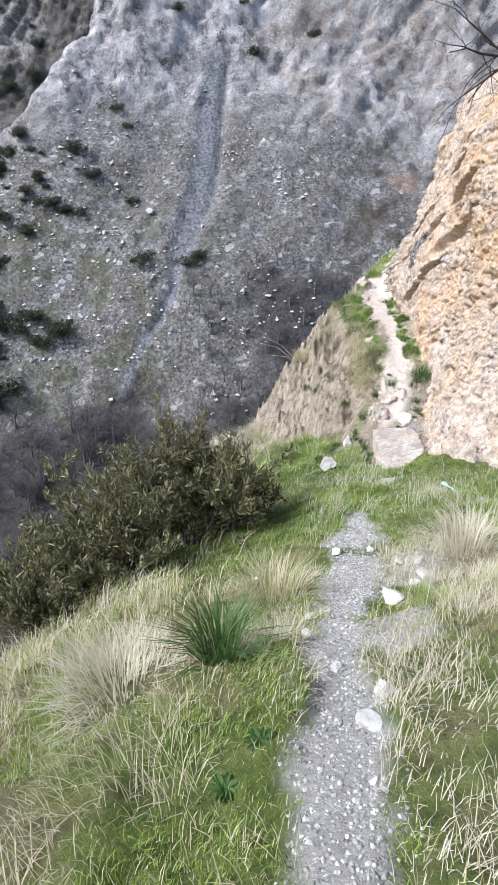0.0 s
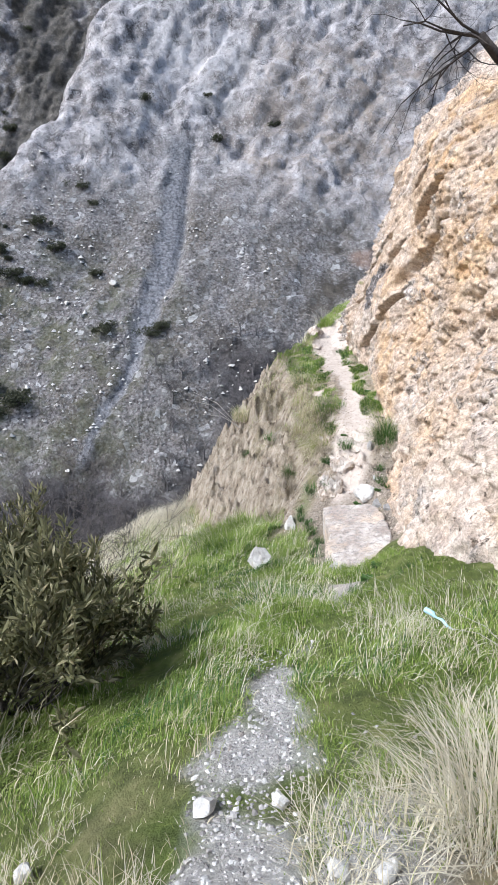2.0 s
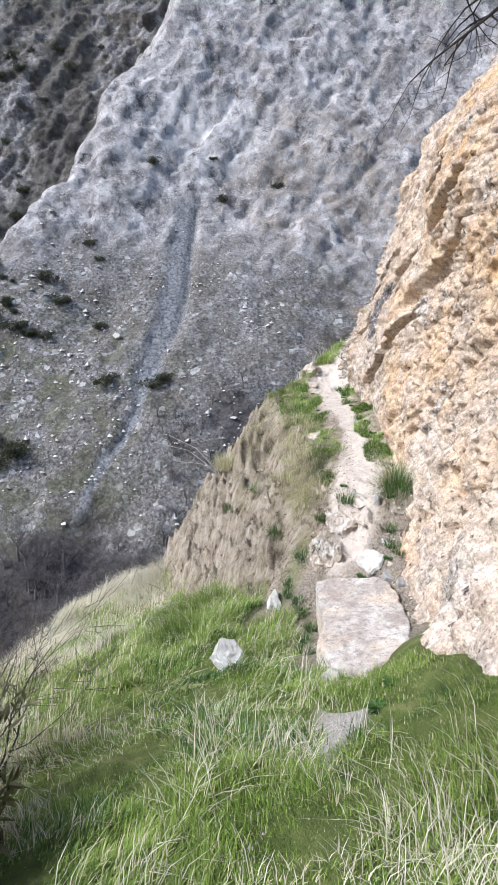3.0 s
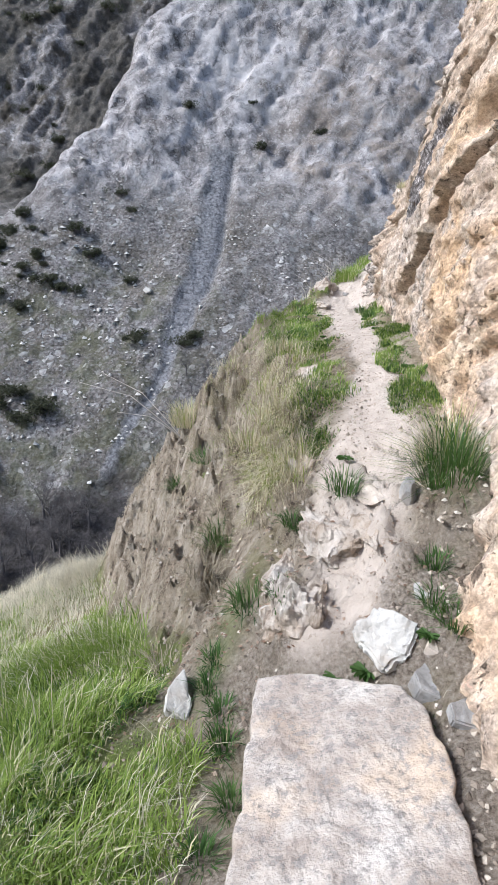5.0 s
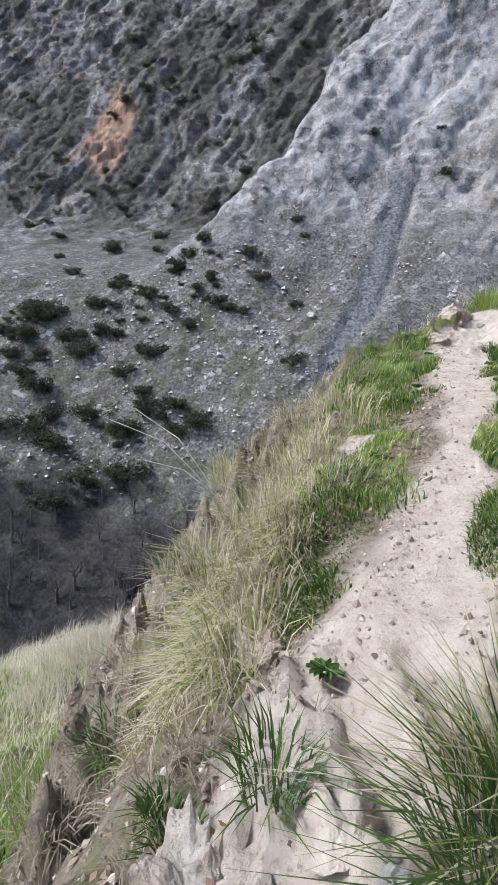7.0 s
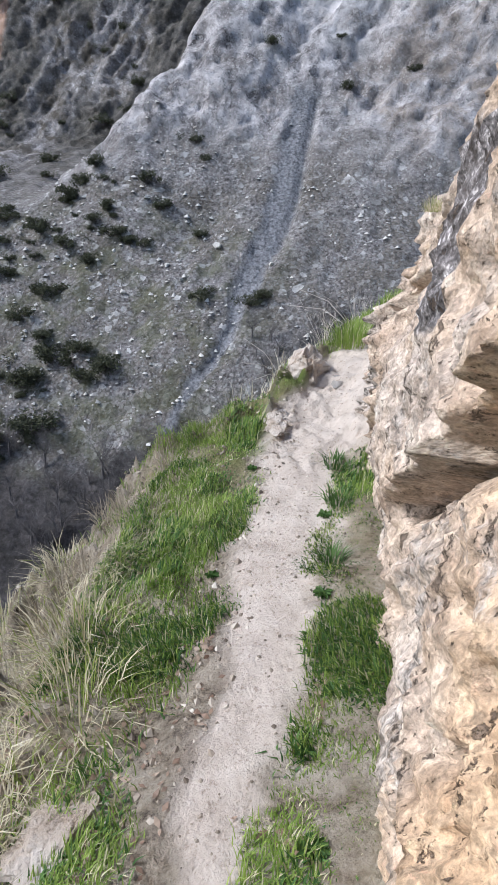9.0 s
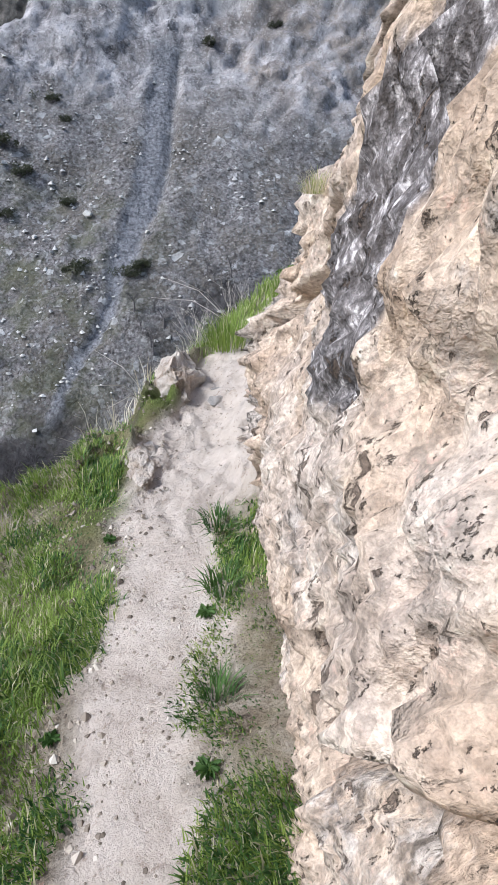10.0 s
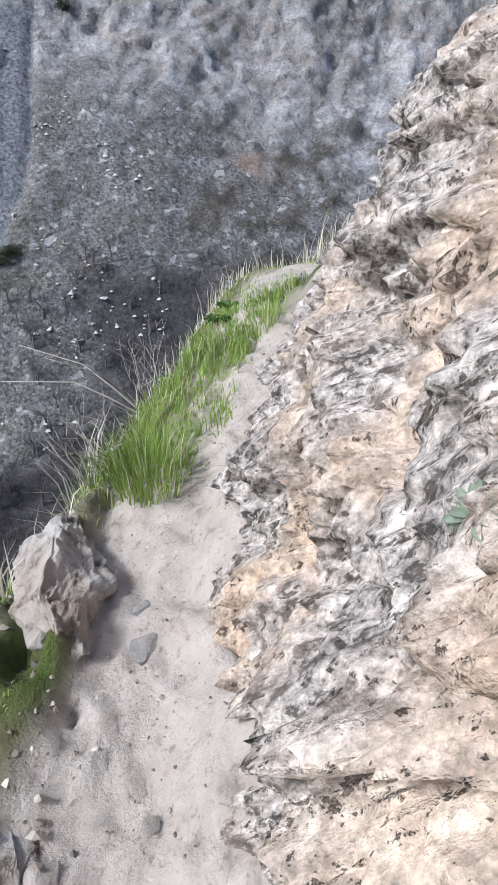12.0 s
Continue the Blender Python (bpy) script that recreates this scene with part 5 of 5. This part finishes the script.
rosette("grey-green mealy rosette plant growing from the rock", cliff_at(14.97, -0.36) - 0.01, 14.97, -0.36, 15, 0.05, ROSETTE, (0, -60, 0))
for px, py, n, size in ((2.36, 9.98, 14, 0.10), (2.7, 9.62, 16, 0.12), (2.58, 9.66, 12, 0.10), (2.95, 9.62, 14, 0.09), (2.15, 7.9, 14, 0.14), (2.35, 7.4, 12, 0.13), (2.2, 7.2, 12, 0.14),
                        (3.38, 12.5, 12, 0.08), (3.4, 12.2, 12, 0.11), (2.75, 12.3, 12, 0.1), (2.7, 12.55, 12, 0.09), (3.42, 13.0, 10, 0.09), (4.1, 18.1, 14, 0.14), (3.95, 17.7, 14, 0.13), (2.82, 13.2, 10, 0.07), (2.8, 14.0, 10, 0.07), (3.36, 13.5, 10, 0.07), (3.34, 14.1, 10, 0.07), (2.86, 13.7, 9, 0.06), (2.9, 14.6, 9, 0.06), (3.34, 12.8, 9, 0.06), (0.05, 1.75, 12, 0.13), (-0.1, 1.55, 10, 0.12), (2.75, 10.95, 12, 0.09), (1.6, 9.5, 12, 0.1), (1.75, 9.2, 12, 0.1)):
    rosette("low leafy green weed rooted in the soil", px, py, spot(px, py) + 0.01, n + 6, size * 0.66, WEED)["group"] = "leafy weeds along the path"


def litter():
    """A crushed plastic pouch with a twisted middle, lying in the grass."""
    root = tagged(empty("plastic_litter", 2.2, 5.52, spot(2.2, 5.52) + 0.06), "pale blue crumpled plastic litter lying in the grass", "litter")
    root.rotation_euler = (0, radians(4), radians(-60))
    k = plain_material("pale_blue_plastic", (0.42, 0.68, 0.80), 0.3)
    b = plain_material("bright_blue_plastic", (0.12, 0.42, 0.78), 0.3)
    body = Mesh().tube([(-0.15, 0, 0), (-0.14, 0, 0.002), (-0.09, 0.004, 0.006), (-0.075, 0, 0), (-0.06, 0.002, 0)], [0.012, 0.019, 0.017, 0.01, 0.007], 10)
    body.done("end_piece", k, root)
    Mesh().tube([(-0.06, 0.002, 0), (-0.02, 0.006, 0.006), (0.03, -0.004, -0.002), (0.09, 0.004, 0)], [0.006, 0.01, 0.008, 0.006], 7).done("twisted_film", k, root)
    Mesh().tube([(0.09, 0.004, 0), (0.1, 0.002, 0), (0.14, 0, 0.004), (0.15, 0, 0)], [0.008, 0.016, 0.017, 0.012], 10).done("cap", b, root, "bright blue cap")
    return root


litter()


def scatter(name, label, category, n, box, chance, make, mat):
    """Many small flat bits on the ground as one mesh."""
    x, y = rng.uniform(box[0], box[1], n), rng.uniform(box[2], box[3], n)
    keep = rng.rand(n) < np.clip(chance(x, y), 0, 1)
    x, y = x[keep], y[keep]
    z = height(x, y)
    V, F = make(x, y, z)
    return tagged(link(name, V, F, mat, smooth_shade=False), label, category, kind="stuff")


def chips(lo, hi, flat=0.55):
    def make(x, y, z):
        n = len(x)
        corner = np.array([(1, 0, 0), (0.3, 0.95, 0), (-0.8, 0.6, 0), (-0.8, -0.6, 0), (0.3, -0.95, 0), (0, 0, 1.0)])
        s = rng.uniform(lo, hi, n) * rng.uniform(0.5, 1.0, n)
        a = rng.uniform(0, 6.28, n)
        jit = rng.uniform(0.6, 1.25, (n, 6, 3))
        P = corner[None] * jit * s[:, None, None]
        P[:, :, 2] = P[:, :, 2] * flat + rng.normal(0, 0.12, (n, 6)) * s[:, None]
        P[:, 5, :2] = rng.normal(0, 0.3, (n, 2)) * s[:, None]
        c, q = np.cos(a)[:, None], np.sin(a)[:, None]
        V = np.stack([x[:, None] + c * P[:, :, 0] - q * P[:, :, 1], y[:, None] + q * P[:, :, 0] + c * P[:, :, 1], z[:, None] + P[:, :, 2]], 2).reshape(-1, 3)
        o = (np.arange(n) * 6)[:, None]
        return V, np.concatenate([o + [i, (i + 1) % 5, 5] for i in range(5)], 1).reshape(-1, 3)
    return make


def fallen(lo, hi):
    def make(x, y, z):
        n = len(x)
        s, a = rng.uniform(lo, hi, n), rng.uniform(0, 6.28, n)
        shape = np.array([(-1, 0), (0, -0.5), (1, 0), (0, 0.5)])
        c, q = np.cos(a)[:, None] * s[:, None], np.sin(a)[:, None] * s[:, None]
        lift = 0.006 + np.abs(rng.normal(0, 0.35, (n, 4))) * s[:, None]
        V = np.stack([x[:, None] + c * shape[:, 0] - q * shape[:, 1], y[:, None] + q * shape[:, 0] + c * shape[:, 1], z[:, None] + lift], 2).reshape(-1, 3)
        o = (np.arange(n) * 4)[:, None]
        return V, np.concatenate([o + [0, 1, 3], o + [1, 2, 3]], 1).reshape(-1, 3)
    return make


def gravelly(x, y):
    c, _ = cross(y)
    return path_mask(x, y) * smooth(7.6, 6.4, y) * (0.9 - 0.8 * smooth(5.5, 6.0, y)) + 0.35 * smooth(0.8, 0.1, np.abs(x - c[4] - 0.2)) * smooth(4.8, 4.0, y) * smooth(-0.1, 0.3, fbm(x * 2.2, y * 2.2, 0.0, 3))


PEBBLE = Nodes("mixed_gravel", 0.85)
PEBBLE.color(PEBBLE.mix(PEBBLE.ramp(PEBBLE.noise(80, 5), (0.35, 0.35), (0.5, 0.0)), PEBBLE.ramp(PEBBLE.island(), (0.0, (0.16, 0.152, 0.145)), (0.4, (0.34, 0.327, 0.315)), (0.8, (0.47, 0.457, 0.44)), (1.0, (0.62, 0.61, 0.59))), (0.25, 0.23, 0.2)))
scatter("gravel", "loose grey gravel chips on the footpath", "gravel", 46000, (-0.2, 2.6, 0.3, 7.6), gravelly, chips(0.004, 0.017), PEBBLE.m)
scatter("path_grit", "small stones and clods on the pale earth path", "grit", 11000, (2.3, 4.6, 9.9, 18.0), lambda x, y: 0.35 * path_mask(x, y) + 0.5 * smooth(0.25, 0.0, np.abs(x - cross(y)[0][4])) * smooth(-0.1, 0.4, fbm(x * 3, y * 3, 0.0, 2)), chips(0.003, 0.013, 0.8), CLOD)
scatter("bank_clods", "small stones and clods in the earth bank", "clods", 9000, (0.6, 3.1, 9.6, 16.4), lambda x, y: 0.7 * smooth(0.25, 0.0, x - cross(y)[0][3]) * clear(x, y), chips(0.006, 0.022, 0.9), CLOD)
scatter("foot_rubble", "loose rubble along the cliff foot", "rubble", 2600, (2.6, 3.6, 8.4, 12.0), lambda x, y: smooth(0.32, 0.05, np.abs(x - np.interp(y, FOOT[:, 0], FOOT[:, 1]) + 0.05)), chips(0.006, 0.026, 0.8), CLOD)
scatter("leaf_litter", "fallen brown leaves around the rocks", "dead leaves", 5200, (1.4, 3.5, 8.6, 13.5), lambda x, y: 0.8 * smooth(0.05, 0.4, fbm(x * 2.5, y * 2.5, 3.0, 2) + 0.15) * clear(x, y) * (1 - 0.97 * path_mask(x, y) * smooth(10.6, 11.0, y)), fallen(0.008, 0.020), LITTER)

# Single stones of the path, each an object on one of six shapes.
STONES = []
for i in range(6):
    bm = rock_data(200 + i, (0.03, 0.024, 0.014), 10, 1, 0.1)
    me = bpy.data.meshes.new("stone")
    bm.to_mesh(me)
    bm.free()
    me.materials.append((PALE_STONE, GREY_STONE, GREY_STONE)[i % 3])
    STONES.append(me)
count = 0
while count < 290:
    x, y = rng.uniform(-0.1, 2.3), rng.uniform(0.5, 7.4)
    if rng.rand() < float(gravelly(np.array([x]), np.array([y]))[0]):
        ob = new("stone", STONES[count % 6])
        ob.matrix_world = pose(x, y, spot(x, y) + 0.004, rng.uniform(-20, 20), rng.uniform(-20, 20), rng.uniform(0, 360)) @ Matrix.Diagonal((*(rng.uniform(0.3, 0.85) * rng.uniform(0.8, 1.2, 3)), 1))
        ob.parent = ground
        count += 1


# ---- branch over the path ----
def overhanging_tree():
    """A leafless tree above the cliff, whose boughs reach out over the view."""
    root = tagged(empty("leafless_tree", 4.7, 11.2, 2.45), "dark leafless tree reaching out from the cliff top", "tree")
    r = np.random.RandomState(5)
    trunk, boughs, twigs = Mesh(), Mesh(), Mesh()
    trunk.tube([(0.5, 0, -0.7), (0.1, 0, 0.1), (-0.2, 0.0, 0.5), (-0.5, -0.1, 0.7)], [0.11, 0.09, 0.07, 0.055], 8)
    tips = []
    for d, L in (((-1, 0.0, -0.1), 1.6), ((-1, 0.2, -0.45), 1.5), ((-0.9, 0.1, 0.1), 1.4), ((-1, -0.3, -0.2), 1.4), ((-0.7, 0.0, -0.6), 1.1)):
        grow(boughs, tips, (-0.45, -0.08, 0.68), d, L * 0.8, 0.02, 3, 1.0, r, -0.03)
    trunk.done("trunk", DARK_BARK, root)
    boughs.done("branchwork", DARK_BARK, root)
    return root


overhanging_tree()

# ---- far hillside: scrub, trees, boulders ----
def far_shrub(seed, size):
    r = np.random.RandomState(seed)
    stem, leaves = Mesh(), Mesh()
    lobes = [(Vector((r.normal(0, 0.55), r.normal(0, 0.55), r.uniform(0.15, 0.8))) * size, r.uniform(0.2, 0.5) * size) for _ in range(12)]
    for c, rad in lobes:
        stem.tube([(0, 0, -0.3 * size), c * 0.5, c], [0.06 * size, 0.04 * size, 0.02 * size], 4)
        for _ in range(85):
            d = Vector(r.normal(0, 1, 3)).normalized()
            leaves.leaf(c + d * rad * r.uniform(0.35, 1.25), d + Vector(r.normal(0, 0.8, 3)), 0.17 * size, 0.7, 0.1)
    root = empty("far_shrub", 0, 0, 0)
    stem.done("stem", FAR_TWIG, root)
    leaves.done("foliage", FAR_LEAF, root)
    return root


def hill_spot(u, s):
    Y, Z, *_ = hill(np.array([[u]]), np.array([[s]]))
    return Vector((u, float(Y[0, 0]), float(Z[0, 0])))


kinds = [tagged(far_shrub(70 + i, 1.0), "dark rounded evergreen shrub on the scree", "shrub", "shrubs on the hillside") for i in range(3)]
places = [(-25, 68.3, 1.5), (-22.6, 64, 1.1), (-35.9, 46, 1.7), (-28.3, 52, 1.4), (-38.8, 40, 1.6), (-43, 33, 1.7), (-47, 28, 1.8), (-30.4, 20, 2.4), (-38.6, 21, 2.4), (-39, 9.3, 2.6), (-53, 12.4, 2.8), (-61.7, 23, 2.6),
          (-56.6, 31, 2.4), (-20.8, 47.7, 1.2), (-18.1, 33.5, 1.6), (-10, 33, 1.5), (-8.4, 34.6, 1.5), (-48.7, 3, 2.8), (-32, 58, 1.5), (-42, 61, 1.6), (0.9, 84, 1.3), (-54.5, 37, 2.0), (-68, 33, 2.4), (-45, 7.4, 2.6), (-43.4, 43.6, 1.7),
          (-33, 18, 1.8), (-35.5, 23, 1.7), (-50, 19, 2.2), (-57, 18, 2.4), (-64, 14, 2.5), (-66, 40, 2.2), (-59, 44, 1.8), (-50, 48, 1.6), (13, 88, 1.4), (-14, 92, 1.4), (-1, 95, 1.0)]
r = np.random.RandomState(8)
for i in range(90):
    u, s = r.uniform(-150, -40), r.uniform(5, 160)
    if u < np.interp(s, EDGE_S, EDGE_U) - 6 or s < 55:
        places.append((u, s, r.uniform(0.9, 2.6)))
for i in range(260):
    u, s = r.uniform(-75, -28), r.uniform(4, 58)
    if fbm(np.array(u * 0.07), np.array(s * 0.11), 5.0, 2) > 0.25:
        places.append((u, s, r.choice((0.5, 0.7, 0.9, 1.3, 1.9))))
for i, (u, s, size) in enumerate(places):
    p = hill_spot(u, s)
    m = Matrix.Translation(p) @ pose(0, 0, 0, 0, 0, r.uniform(0, 360)) @ Matrix.Diagonal((size * r.uniform(0.9, 1.3), size * r.uniform(0.9, 1.2), size * r.uniform(0.75, 1.05), 1))
    if i < 3:
        kinds[i].matrix_world = m
    else:
        ob = copy_thing(kinds[i % 3], m)
        ob.matrix_basis = m


def bare_tree(seed):
    r = np.random.RandomState(seed)
    root = empty("bare_tree", 0, 0, 0)
    trunk, limbs, tips = Mesh(), Mesh(), []
    trunk.tube([(0, 0, -0.3), (0.03, 0, 0.5), (0.0, 0.05, 1.2)], [0.11, 0.085, 0.06], 6)
    for i in range(5):
        a = 1.3 * i + r.uniform(0, 1)
        grow(limbs, tips, (0.02, 0.03, r.uniform(0.5, 1.15)), (math.cos(a) * 0.6, math.sin(a) * 0.6, 1), r.uniform(1.2, 1.7), 0.045, 3, 0.65, r, 0.15)
    trunk.done("trunk", FAR_TWIG, root)
    limbs.done("crown", FAR_TWIG, root)
    return root


trees = [tagged(bare_tree(90 + i), "leafless grey-brown tree in the valley scrub", "tree", "leafless trees in the valley") for i in range(3)]
spots = [(-41, -11, 1.7), (-24.7, 1.4, 1.5), (-37, -4, 1.5), (-22.9, 4.3, 1.6), (-30.6, -6, 1.6)]
for i in range(330):
    zone = r.rand()
    if zone < 0.7:
        spots.append((r.uniform(-75, 12), r.uniform(-30, 6), r.uniform(1.2, 2.2)))
    else:
        spots.append((r.uniform(-10, 40), r.uniform(2, 34), r.uniform(0.8, 1.5)))
for i, (u, s, size) in enumerate(spots):
    m = Matrix.Translation(hill_spot(u, s)) @ pose(0, 0, 0, 0, 0, r.uniform(0, 360)) @ Matrix.Diagonal((size, size, size * r.uniform(0.8, 1.1), 1))
    if i < 3:
        trees[i].matrix_world = m
    else:
        copy_thing(trees[i % 3], m).matrix_basis = m


def boulders():
    """Pale stones strewn over the far scree, one mesh."""
    n = 1500
    u, s = r.uniform(-75, 12, n), r.uniform(6, 75, n)
    keep = fbm(u * 0.12, s * 0.12, 6.0, 3) > -0.1
    u, s = u[keep], s[keep]
    Y, Z, *_ = hill(u[None], s[None])
    V, F = chips(0.15, 0.62, 0.9)(u, Y[0], Z[0] + 0.05)
    return tagged(link("boulders", V, F, PALE_STONE, smooth_shade=False), "pale boulders strewn over the grey scree", "boulders", kind="stuff")


boulders()
for u, s, size in ((-17.5, 44.5, 0.9), (-12.5, 48, 0.5), (-25, 40, 0.6), (-31, 34, 0.7), (-22, 37, 0.5), (-8, 41, 0.6)):
    p = hill_spot(u, s)
    rock("boulder", "pale boulder resting on the grey scree", u, p.y, (size, size * 0.8, size * 0.75), u * 31, PALE_STONE, int(300 + s), detail=3, z=p.z + 0.3 * size)["group"] = "boulders on the scree"
